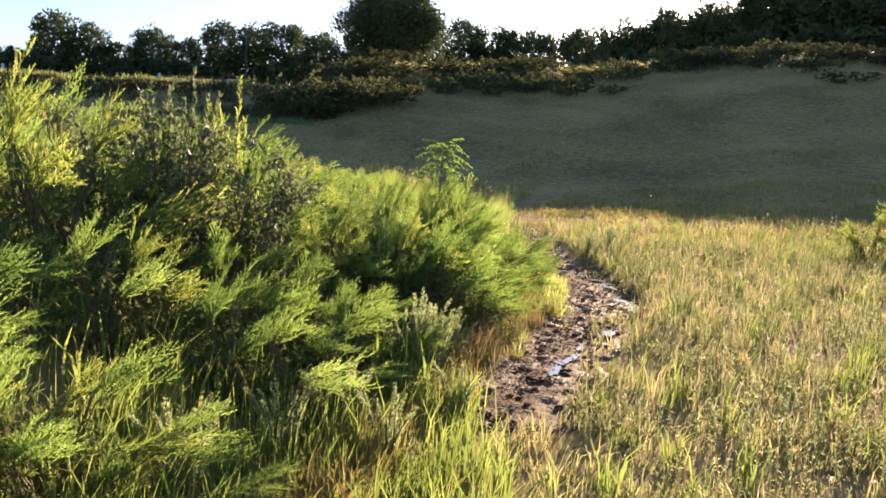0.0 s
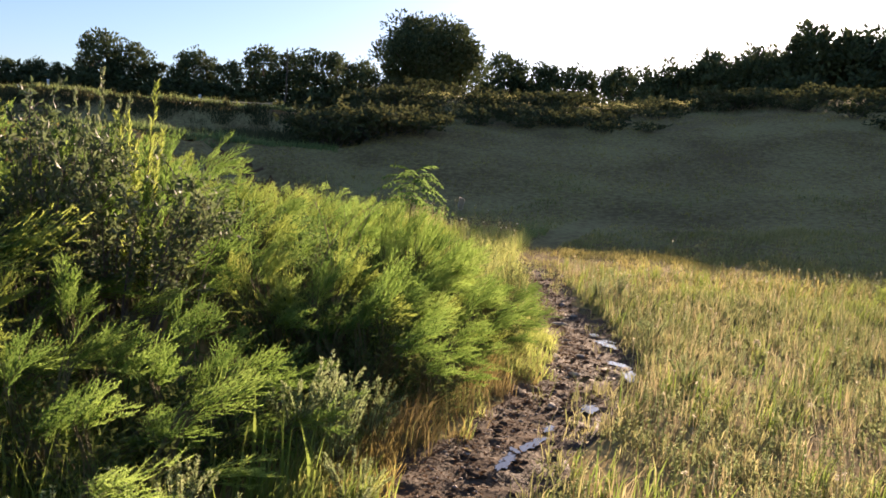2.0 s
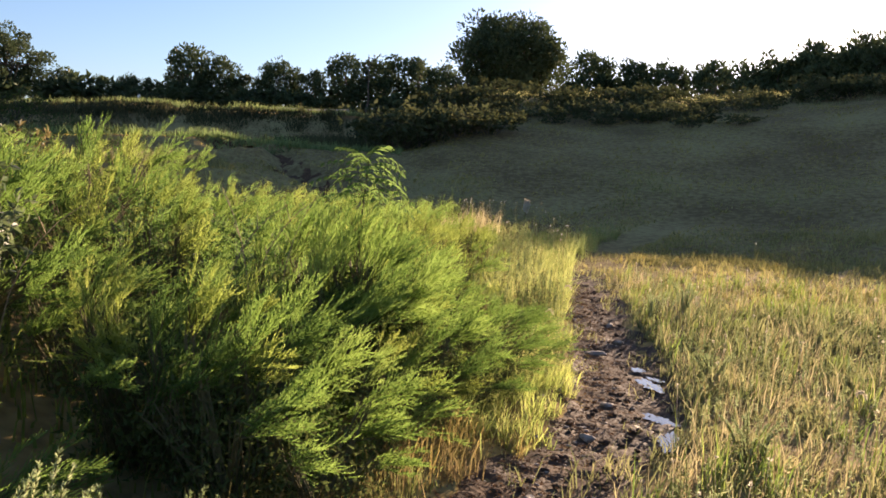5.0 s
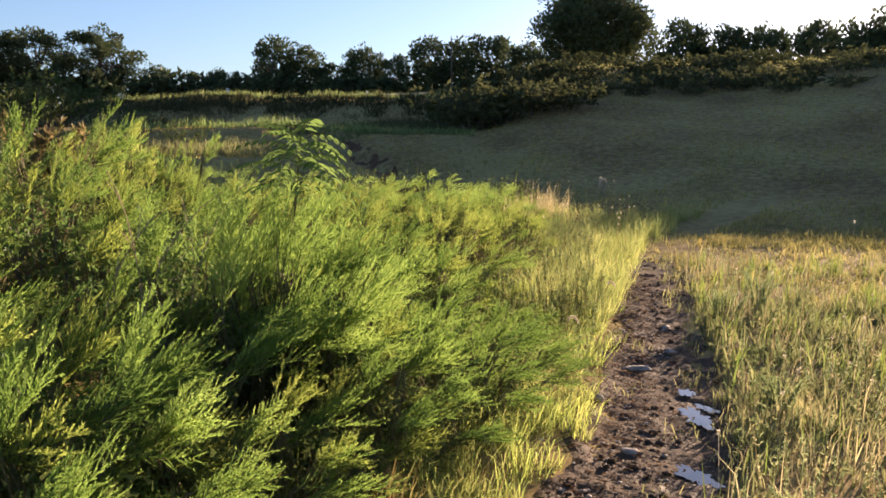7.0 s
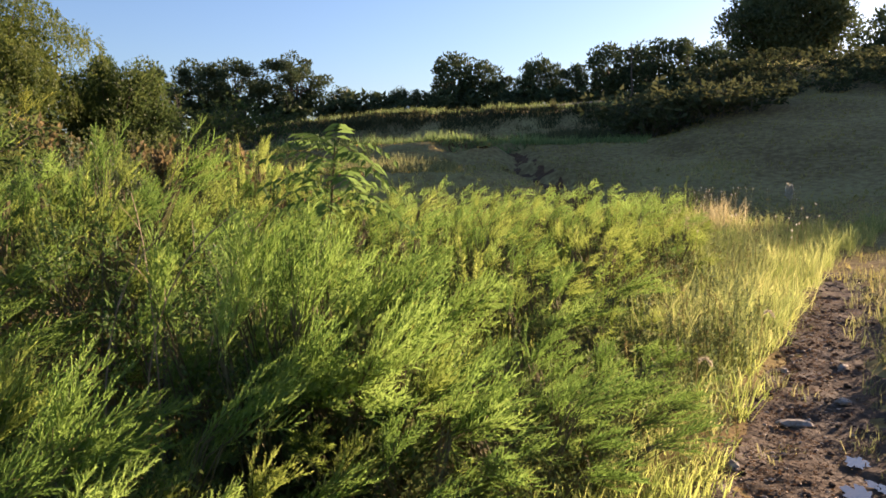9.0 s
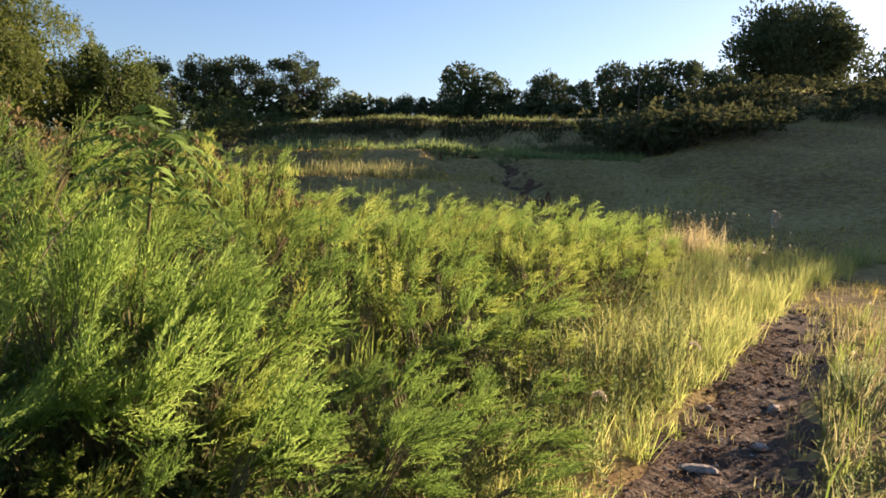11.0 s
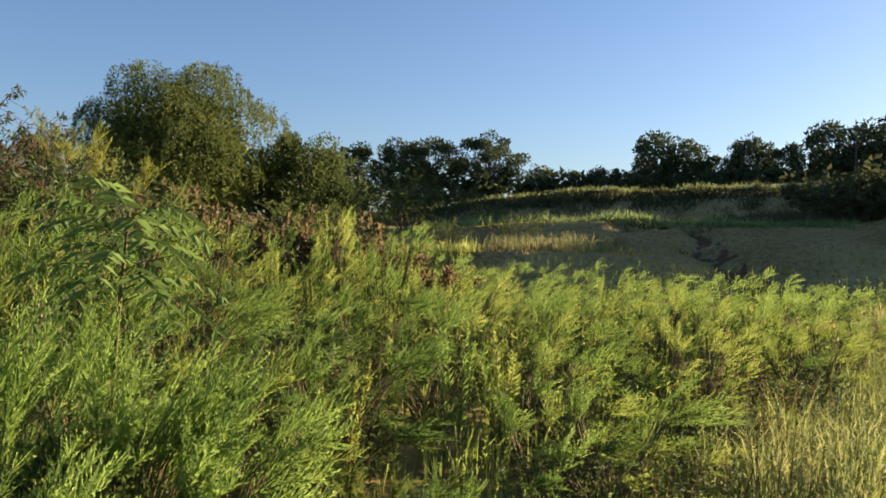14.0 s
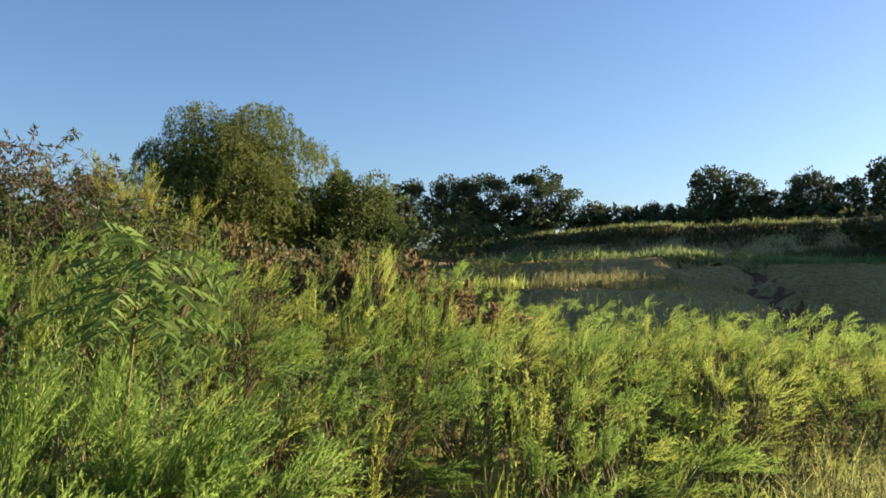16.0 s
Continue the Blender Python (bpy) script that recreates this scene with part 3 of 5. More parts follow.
def dead_tree():
    g = np.random.default_rng(3)
    ob = tagged(new("dead_tree"), "bare grey dead tree among the leafy ones", "tree")
    k = 7
    trunk = np.stack([g.normal(size=k) * 0.06, g.normal(size=k) * 0.06, np.linspace(-0.2, 7.6, k)], 1)
    part_of("trunk", mesh_data("trunk", *tubes(trunk[None], np.linspace(0.14, 0.03, k)[None], 7), M_BARK), ob)
    for z, a, ln in ((4.6, 0.4, 1.5), (5.4, 3.3, 1.2), (6.1, 1.2, 0.9), (6.6, 4.4, 0.7)):
        s = np.array([[0, 0, z]]); e = s + np.array([[math.cos(a) * ln * 0.5, math.sin(a) * ln * 0.5, ln]])
        part_of("branch", mesh_data("branch", *tubes(curves(s, (s + e) / 2 + np.array([0, 0, -0.15]), e, 4), np.linspace(0.05, 0.015, 4)[None], 5), M_BARK), ob)
    ob.location = (-23.4, 97.0, float(land(-23.4, 97.0)))


dead_tree()

# undergrowth below the trees, on the mound and along the terrace
far_shrubs = [leafy_shrub("shrub", 60 + i, 2.2, 1.5, 14, 5, 0.5, 0.26, M_TREE, "dense dark green shrub below the trees", group="undergrowth on the hill", twigs=5, foot=0.5, thick=0.02, bare=True) for i in range(3)]
sp = []
for x, y, _ in LINE + LEFT + [(-61, 63, 0), (-56, 68, 0), (-51, 72, 0)]:
    for _ in range(3):
        q = (x + rng.uniform(-2.6, 2.6), y + rng.uniform(-3.0, 0.5))
        s = rng.uniform(0.9, 1.6)
        sp.append((*q, rng.uniform(0, 6.28), (s * 1.2, s * 1.2, s), 0.1))
for x, y, _ in HILL:
    for _ in range(2):
        q = (x + rng.uniform(-5, 5), y - rng.uniform(0.5, 9))
        s = rng.uniform(1.3, 2.4)
        sp.append((*q, rng.uniform(0, 6.28), (s * 1.3, s * 1.3, s), 0.1))
spread_out(far_shrubs, sp)
scrub = [leafy_shrub("scrub_bush", 65 + i, 1.2, 1.2, 20, 4, 0.2, 0.12, M_SCRUB, "low dark scrub on the face of the mound", group="scrub on the mound", twigs=5, foot=0.7, thick=0.012, bare=True) for i in range(3)]
sp = []
for i in range(60):                                   # the mound's steep face
    az = radians(rng.uniform(-9, 10)); r = rng.uniform(39.5, 49)
    s = rng.uniform(0.4, 0.95) * (1.2 if az > radians(6) else 0.8)
    sp.append((1.5 - r * math.sin(az), 4 + r * math.cos(az), rng.uniform(0, 6.28), (s * 1.5, s * 1.5, s), 0.1))
for x, y, s in ((-6.4, 38.6, 1.0), (-6.9, 39.8, 1.3), (-5.6, 39.6, 1.4), (-7.2, 42.5, 1.4), (-5.8, 42.0, 1.6), (-8.0, 44.0, 1.1), (-5.2, 41.0, 1.4), (-8.6, 47.0, 1.1), (-7.0, 46.0, 1.3), (-4.0, 40.4, 1.2), (-2.6, 40.8, 1.1)):
    sp.append((x, y, rng.uniform(0, 6.28), (s * 1.4, s * 1.4, s), 0.1))
for i in range(22):
    az = radians(rng.uniform(-34, -10)); r = rng.uniform(40, 66)
    s = rng.uniform(0.4, 1.0)
    sp.append((1.5 - r * math.sin(az), 4 + r * math.cos(az), rng.uniform(0, 6.28), (s * 1.6, s * 1.6, s * 0.8), 0.1))
for i in range(34):                                   # along its brow
    az = radians(rng.uniform(-32, 7)); r = rng.uniform(47, 55)
    s = rng.uniform(0.55, 1.05)
    sp.append((1.5 - r * math.sin(az), 4 + r * math.cos(az), rng.uniform(0, 6.28), (s * 1.7, s * 1.7, s), 0.1))
spread_out(scrub, sp)

# ---- the willow and the thicket on the left ----
def willow_tree(seed, height, width, label):
    """Lobes of long hanging twigs over a forked trunk, with dark hollows between them."""
    rng = np.random.default_rng(seed)
    ob = tagged(new("willow_tree"), label, "tree")
    k = 22
    a = np.arange(k) * 2.4
    el = np.arcsin(np.linspace(-0.75, 0.95, k))
    d = np.stack([np.cos(a) * np.cos(el), np.sin(a) * np.cos(el), np.sin(el)], 1)
    d[:, :2] *= (1 + 0.22 * d[:, 2:]) * rng.uniform(0.8, 1.1, (k, 1))
    cs = d * np.array([width * 0.36, width * 0.36, height * 0.36]) + np.array([0, 0, height * 0.5])
    cs[:, 2] += rng.uniform(-0.35, 0.3, k)
    rs = width * rng.uniform(0.13, 0.21, k)
    trunk = np.stack([np.array([0, 0.05, -0.04, 0.08, 0.1]), np.array([0, -0.04, 0.06, 0.02, 0.05]), np.linspace(-0.3, height * 0.7, 5)], 1)
    part_of("trunk", mesh_data("trunk", *tubes(trunk[None], np.linspace(0.22, 0.07, 5)[None], 8), M_BARK), ob)
    start = np.stack([np.zeros(k), np.zeros(k), rng.uniform(0.12, 0.5, k) * height], 1)
    for s0, c in zip(start, cs):
        line = curves(s0[None], ((s0 + c) / 2 + np.array([0, 0, 0.25]))[None], c[None], 5)
        part_of("limb", mesh_data("limb", *tubes(line, np.linspace(0.07, 0.02, 5)[None], 5), M_BARK), ob)
    n = 2100
    li = rng.integers(0, k, n)
    e = rand_dirs(rng, n)
    e[:, 2] = np.abs(e[:, 2]) * 0.8
    top = cs[li] + e * (rs[li] * rng.uniform(0.85, 1.05, n))[:, None]
    fall = rng.uniform(0.25, 0.95, n)
    out = unit(e * np.array([1, 1, 0])) * rng.uniform(0.05, 0.3, n)[:, None]
    mid, tip = top + out * 0.8 - np.array([0, 0, 0.15]) * fall[:, None], top + out - np.array([0, 0, 1.0]) * fall[:, None]
    j = np.repeat(np.arange(n), 18)
    p, way = on_curve(top[j], mid[j], tip[j], rng.uniform(0, 1, len(j)))
    p = p + rng.normal(size=p.shape) * 0.03
    p[:, 2] = np.maximum(p[:, 2], 0.1)
    leaves = kite_leaves(p, unit(way * 0.8 + rand_dirs(rng, len(j)) * 0.7), rng.uniform(0.07, 0.13, len(j)), 0.036, rng)
    m = 24000
    li = rng.integers(0, k, m)
    q = cs[li] + rand_dirs(rng, m) * (rs[li] * rng.uniform(0.2, 1.0, m) ** 0.6)[:, None] * np.array([1, 1, 0.85])
    deep = rng.uniform(0, 1, m) < 0.45
    q[deep] = np.array([0, 0, height * 0.5]) + (q[deep] - np.array([0, 0, height * 0.5])) * rng.uniform(0.3, 0.9, (deep.sum(), 1))
    sprays = kite_leaves(q, unit(rand_dirs(rng, m) + np.array([0, 0, 0.2])), rng.uniform(0.07, 0.13, m), 0.05, rng)
    h = 4500
    inner = rand_dirs(rng, h) * (rng.uniform(0.05, 1, h) ** 0.4)[:, None] * np.array([width * 0.38, width * 0.38, height * 0.38]) + np.array([0, 0, height * 0.48])
    heart = kite_leaves(inner, rand_dirs(rng, h), rng.uniform(0.18, 0.3, h), 0.15, rng)
    part_of("crown", mesh_data("crown", *join([leaves, sprays, heart]), M_WILLOW), ob)
    return ob


put_all(willow_tree(71, 6.0, 6.7, "rounded willow with hanging grey-green foliage"), [(-23.0, 21.5, 0.9, (1.03, 1.03, 1.09), 0.2)])
willow2 = tree("tree", 72, 4.2, 4.6, 0.02, 40, 26000, 0.13, M_WILLOW_DARK, "smaller dark tree with feathery branches beside the willow", 0.12, hang=0.1)
put_all(willow2, [(-21.6, 25.6, 0.3, (1, 1, 1.0), 0.2)])
mid_tree = tree("tree", 73, 3.0, 2.2, 0.1, 10, 4500, 0.12, M_WILLOW, "small light green tree behind the thicket", 0.08, hang=0.2)
put_all(mid_tree, [(-13.4, 13.2, 0.3, (1, 1, 0.9), 0.2), (-15.6, 15.6, 2.0, (1.1, 1.1, 0.85), 0.2)])
red = leafy_shrub("red_leaved_shrub", 80, 2.5, 1.4, 34, 16, 0.09, 0.025, M_RED, "tall shrub with drooping dark red and green leaves", twigs=13, arch=0.2, foot=0.3, droop=0.6)
put_all(red, [(-8.3, 10.4, 0.0, (1, 1, 1.02), 0.05), (-9.6, 9.8, 2.2, (1.1, 1.1, 1.05), 0.05), (-8.9, 11.4, 4.0, (1.0, 1.0, 0.8), 0.05)])
bramble = leafy_shrub("bramble", 85, 1.35, 1.5, 44, 14, 0.11, 0.06, M_BROWN, "rambling bramble mound with browned leaves", twigs=7, foot=0.7, droop=0.3, arch=0.6, bare=True)
put_all(bramble, [(-11.4, 15.4, 0.0, (1.2, 1.2, 1.9), 0.05), (-11.0, 16.4, 1.4, (1.2, 1.2, 1.9), 0.05), (-10.4, 17.4, 3.1, (1.2, 1.2, 1.75), 0.05), (-12.2, 14.8, 5.0, (1.1, 1.1, 2.0), 0.05), (-9.7, 18.4, 2.5, (1.2, 1.2, 1.5), 0.05), (-11.2, 18.0, 0.7, (1.3, 1.3, 1.8), 0.05), (-6.0, 13.6, 2.2, (0.6, 0.6, 0.85), 0.05)])
thick = [leafy_shrub("shrub", 90 + i, 1.7, 1.2, 30, 9, 0.095, 0.042, M_WILLOW_DARK, "green leafy shrub in the thicket", group="shrubs of the thicket", twigs=6, foot=0.4, bare=True) for i in range(2)]
sp = []
for x, y, s in ((-6.6, 10.2, 1.05), (-7.2, 11.0, 1.05), (-7.9, 11.5, 1.1), (-9.4, 11.6, 1.25), (-7.3, 11.9, 0.8), (-8.6, 13.4, 1.0), (-12.8, 12.2, 1.15), (-13.2, 15.4, 1.1), (-14.6, 18.0, 1.1), (-16.6, 20.4, 1.1), (-18.0, 23.0, 1.1), (-11.8, 11.0, 1.2),
                (-25.8, 29.7, 1.0), (-24.4, 31.5, 1.9), (-23.2, 32.8, 1.3), (-22.0, 34.0, 1.3), (-20.4, 35.0, 0.7), (-19.6, 26.4, 1.1), (-21.2, 28.4, 1.0), (-27.5, 31.0, 1.8), (-29.0, 34.0, 1.3), (-26.0, 35.5, 1.1),
                (-17.0, 13.0, 1.3), (-19.0, 16.4, 1.4), (-20.4, 18.4, 1.2), (-14.2, 10.4, 1.4), (-11.6, 8.6, 1.3), (-6.6, 8.8, 0.8), (-16.0, 27.5, 0.7), (-14.0, 29.0, 0.6), (-12.6, 20.5, 0.8), (-14.6, 23.0, 0.8)
                ):
    sp.append((x, y, rng.uniform(0, 6.28), (s * 1.15, s * 1.15, s), 0.05))
spread_out(thick, sp)

# dark broad-leaved shrub beside the first stretch of the path
dark_shrub = leafy_shrub("dark_leaved_shrub", 97, 1.4, 0.48, 22, 14, 0.055, 0.028, M_SHRUB, "upright shrub with dull dark leaves", twigs=10, foot=0.25, lean=(0.05, 0, 0), arch=0.25)
put_all(dark_shrub, [(-1.72, 6.5, 0.0, (1, 1, 1.0), 0.03), (-2.2, 6.4, 2.0, (1.0, 1.0, 1.1), 0.03), (-4.6, 11.0, 1.0, (0.8, 0.8, 0.9), 0.03)])

# ---- feathery bushes beside the path ----
BUSH_EDGE = np.array([(1.5, -1.3), (3.0, -0.75), (4.4, -0.3), (6.7, 0.1), (8.1, 0.6), (9.4, 0.86), (11.0, 0.66), (13.3, 0.36), (16.4, 0.0), (20.0, -0.6), (24.0, -1.6), (26.0, -3.0)])


BUSH_TOP = np.array([(3.0, 0.62), (5.0, 0.82), (6.5, 1.0), (7.5, 0.97), (8.6, 1.13), (9.3, 1.1), (10.2, 1.0), (11.0, 0.98), (13.0, 0.88), (18.0, 0.95), (24.0, 1.0)])


def bush_edge(y):
    return np.interp(y, BUSH_EDGE[:, 0], BUSH_EDGE[:, 1])


def jittered(x0, x1, y0, y1, cell, g):
    gx, gy = np.meshgrid(np.arange(x0, x1, cell), np.arange(y0, y1, cell))
    return np.stack([gx.ravel(), gy.ravel()], 1) + g.uniform(-0.42, 0.42, (gx.size, 2)) * cell


NEAR_LABEL = "bushy feathery green weed leaning over its neighbours"
near_bush = [feather_bush("feathery_bush", 100 + i, 44, 19, 6, 0.0195, 0.0064, M_FEATHER if i < 5 else M_FEATHER_YELLOW, NEAR_LABEL if i < 5 else "bushy feathery yellow-green weed", "feathery bushes beside the path") for i in range(6)]
mid_bush = [feather_bush("feathery_bush", 120 + i, 62, 10, 4, 0.024, 0.007, M_FEATHER if i < 2 else M_FEATHER_YELLOW, NEAR_LABEL if i < 2 else "bushy feathery yellow-green weed", "feathery bushes beside the path", core=500, plume=0.7) for i in range(4)]
g = np.random.default_rng(7)
near_spots, mid_spots, far_pts = [], [], []
for x, y in jittered(-15, 1.2, 1.6, 25, 0.74, g):
    if x > bush_edge(y) - 0.12 or line_gap(PATH_LINE, x, y) < 0.6:
        continue
    if 3.2 < y < 4.3 and x > -1.9:
        continue
    if math.hypot((x + 0.4) / 0.42, (y - 6.35) / 0.5) < 1 or g.uniform() < 0.03:
        continue
    near = -2.7 < x and y < 11.8
    if not (x > -0.72 * y - 1.6 or y > 7.5 + 0.1 * abs(x)):
        continue
    tall = float(np.interp(y, BUSH_TOP[:, 0], BUSH_TOP[:, 1])) + 0.1 * smooth(0, -1.5, x) - 0.38 * smooth(-1.1, 0.0, x - bush_edge(y)) * smooth(6.5, 8.0, y) * (1.0 - 0.6 * smooth(13, 17, y)) - 0.1 * smooth(-0.35, 0.0, x - bush_edge(y)) * smooth(8.0, 6.5, y) - 0.28 * smooth(0.2, 0.5, x) * smooth(7.6, 8.1, y) * smooth(10.2, 9.6, y) + 0.5 * smooth(-1.6, -2.9, x) * smooth(4.0, 5.5, y) * smooth(8.6, 7.2, y)
    s = tall * (1.0 + 0.15 * float(waves(x * 3.4, y * 3.4))) * (g.uniform(0.55, 1.2) if y < 11.5 else g.uniform(0.8, 1.06)) * (0.75 if math.hypot(x + 0.1, y - 9.9) < 0.65 else 1.0) * (0.62 if math.hypot((x + 0.15) / 0.85, (y - 8.0) / 0.36) < 1 else 1.0)
    w = (0.62 + s * 0.45) * g.uniform(0.9, 1.15)
    spot = (x, y, g.uniform(-0.6, 0.6), (w, w, s), 0.03)
    if near:
        near_spots.append(spot)
    elif g.uniform() < 0.9:
        (mid_spots if math.hypot(x + 1, y - 8) < 11 else far_pts).append(spot)
near_spots += [(x, y, a, (1.0, 1.0, s), 0.03) for x, y, a, s in ((0.02, 8.6, 0.2, 1.24), (-0.25, 8.8, -0.4, 1.26), (-0.4, 8.5, 0.3, 1.24), (-0.08, 8.35, 0.5, 1.14), (0.2, 8.78, 0.1, 1.05), (0.3, 8.5, -0.3, 0.85), (0.12, 8.55, 0.7, 1.3), (0.2, 8.66, -0.6, 1.28), (-0.05, 8.6, 0.3, 1.3))]
near_spots += [(x, y, a, (0.5 + 0.5 * s, 0.5 + 0.5 * s, s), 0.03) for x, y, a, s in ((-1.2, 4.65, 0.2, 0.8), (-0.75, 5.1, -0.3, 0.72), (-1.7, 4.85, 0.4, 0.85), (-1.45, 2.85, 0.0, 0.75), (-0.75, 5.65, 0.3, 0.85), (-1.25, 5.5, -0.2, 0.95), (-0.35, 6.95, 0.1, 1.0), (-0.02, 6.7, 0.3, 0.85), (-0.7, 7.2, -0.3, 1.08), (0.05, 7.55, 0.2, 0.98), (0.3, 7.35, -0.2, 0.8), (-0.25, 7.4, 0.4, 1.02), (0.68, 8.35, 0.2, 0.68), (0.85, 8.85, -0.2, 0.68), (0.5, 7.85, 0.4, 0.66), (0.95, 9.35, 0.1, 0.62), (0.75, 9.75, -0.4, 0.7), (0.9, 10.3, 0.3, 0.6), (0.1, 6.9, 0.2, 0.98), (0.36, 6.75, -0.2, 0.66), (-0.22, 7.05, 0.5, 1.06))]
spread_out(near_bush, near_spots)
mid_spots += [(-4.3, 13.2, 0.1, (0.9, 0.9, 1.7), 0.03), (-4.75, 13.6, -0.5, (0.9, 0.9, 1.75), 0.03), (-3.9, 13.6, 0.5, (0.85, 0.85, 1.6), 0.03), (-4.4, 12.7, 0.9, (0.9, 0.9, 1.5), 0.03)]
spread_out(mid_bush, mid_spots)
rb = [feather_bush("feathery_bush", 140, 44, 12, 8, 0.026, 0.009, M_FEATHER_YELLOW, "pale green feathery bush in the dry grass", "bushes in the grass field")]
spread_out(rb, [(6.9, 12.9, 1.1, (1.1, 1.1, 0.85), 0.05), (7.5, 12.4, 2.2, (1.3, 1.3, 1.25), 0.05), (8.3, 13.0, 1.2, (1.4, 1.4, 1.35), 0.05)])

gold = feather_bush("yellow_flowering_bush", 84, 90, 12, 6, 0.03, 0.011, M_GOLD, "bushy yellow-green plant in bud in the thicket", "", (0.1, 0.0, 0.1), 0.8, tall=2.6)
put_all(gold, [(-8.8, 12.75, 0.0, (1.1, 1.1, 2.35), 0.05), (-9.05, 12.25, 2.0, (1.2, 1.2, 2.45), 0.05), (-9.25, 11.85, 3.4, (1.2, 1.2, 2.5), 0.05), (-8.9, 12.5, 5.0, (1.2, 1.2, 2.4), 0.05)])

# the far bushes run together
pieces = []
for x, y, a, s, sink in far_pts:
    gg = np.random.default_rng(int(abs(x * 731 + y * 97)))
    base, way, ln = plume_roots(gg, 24, LEAN, 0.55)
    v, f = feather_foliage(gg, base, way, ln * 0.75, 7, 3, 0.036, 0.01, LEAN)
    pieces.append((v * np.array(s) + np.array([x, y, float(land(x, y))]), f))
if pieces:
    tagged(new("distant_feathery_weeds", mesh_data("distant_feathery_weeds", *join(pieces), M_FEATHER)), "feathery green weeds running together farther off", "weeds", kind="stuff")

# ---- grasses ----


def grass(name, label, pts, height, width, mat, seed, lean=0.45, wind=(0.08, -0.03), sink=0.01):
    gg = np.random.default_rng(seed)
    cell = np.floor(pts / (0.3 if width[1] < 0.02 else 1.2))
    tuft = np.modf(np.abs(np.sin(cell[:, 0] * 12.9898 + cell[:, 1] * 78.233 + seed) * 43758.5453))[0]
    h = (height[0] + (height[1] - height[0]) * gg.uniform(0, 1, len(pts)) ** 1.4) * (0.42 + 0.8 * tuft)
    pos = np.column_stack([pts, land(pts[:, 0], pts[:, 1]) - sink])
    w = gg.uniform(*width, len(pts))
    if width[1] > 0.03:
        tilt = gg.normal(size=(len(pts), 3)) * lean * 0.5
        shape = tri_leaves(pos, unit(np.array([0, 0, 1.0]) + tilt), h, w, gg)
    else:
        shape = blades(pos, h, w, gg, lean, wind)
    ob = new(name, mesh_data(name, *shape, mat))
    return tagged(ob, label, "grass", kind="stuff")


def tufted(g2, x0, x1, y0, y1, tufts, per, radius):
    c = np.stack([g2.uniform(x0, x1, tufts), g2.uniform(y0, y1, tufts)], 1)
    p = np.repeat(c, per, 0) + g2.normal(size=(tufts * per, 2)) * radius
    return p


g = np.random.default_rng(17)
# field on the far side of the path
p = tufted(g, -0.4, 8.0, 3.0, 10.5, 2500, 22, 0.07)
p = p[((p[:, 1] < 4.9) | (line_gap(PATH_LINE, p[:, 0], p[:, 1]) > 0.26 + 0.1 * waves(p[:, 0] * 4, p[:, 1] * 4))) & (p[:, 0] > np.interp(p[:, 1], PATH_LINE[:, 1], PATH_LINE[:, 0]) - 0.7 * (p[:, 1] < 4.9))]
p = p[waves(p[:, 0] * 2.3, p[:, 1] * 2.3) + 0.4 * waves(p[:, 0] * 7, p[:, 1] * 7) > -0.16]
grass("field_grass", "yellowing field grass with mixed green blades", p, (0.06, 0.26), (0.005, 0.011), M_GRASS, 1, 1.2)
p = tufted(g, 1.5, 12.0, 10.0, 16.5, 1700, 18, 0.12)
p = p[p[:, 1] < 13.9 + 1.3 * waves(p[:, 0] * 0.9, p[:, 1] * 0.5) + 0.15 * p[:, 0]]
p = p[(line_gap(PATH_LINE, p[:, 0], p[:, 1]) > 0.42) & (p[:, 0] > np.interp(p[:, 1], PATH_LINE[:, 1], PATH_LINE[:, 0]))]
grass("field_grass", "yellowing field grass with mixed green blades", p, (0.08, 0.32), (0.009, 0.018), M_GRASS, 2, 1.1)
p = tufted(g, 2.6, 15.0, 15.0, 25.0, 900, 16, 0.2)
p = p[line_gap(PATH_LINE, p[:, 0], p[:, 1]) > 0.5]
grass("field_grass", "rough grass where the field meets the slope", p, (0.06, 0.22), (0.014, 0.028), M_SLOPE_GREEN, 21, 0.9)
p = tufted(g, -0.6, 13.0, 13.6, 21.5, 1500, 10, 0.2)
p = p[(line_gap(PATH_LINE, p[:, 0], p[:, 1]) > 0.3) | (p[:, 1] > 17.3)]
grass("slope_foot_grass", "short green grass where the ground begins to rise", p, (0.05, 0.2), (0.008, 0.02), M_SLOPE_GREEN, 22, 1.0)
p = tufted(g, 0.4, 9.0, 3.5, 17.0, 420, 26, 0.05)
p = p[(line_gap(PATH_LINE, p[:, 0], p[:, 1]) > 0.45) & (p[:, 0] > np.interp(p[:, 1], PATH_LINE[:, 1], PATH_LINE[:, 0]))]
grass("green_grass", "fresh green tufts in the field", p, (0.15, 0.4), (0.006, 0.012), M_GREEN_GRASS, 3)
p = tufted(g, 1.0, 9.0, 4.0, 17.0, 500, 14, 0.06)
p = p[(line_gap(PATH_LINE, p[:, 0], p[:, 1]) > 0.45) & (p[:, 0] > np.interp(p[:, 1], PATH_LINE[:, 1], PATH_LINE[:, 0]))]
grass("straw_grass", "dry straw-coloured stalks in the field", p, (0.2, 0.42), (0.003, 0.007), M_STRAW, 4, 0.7)
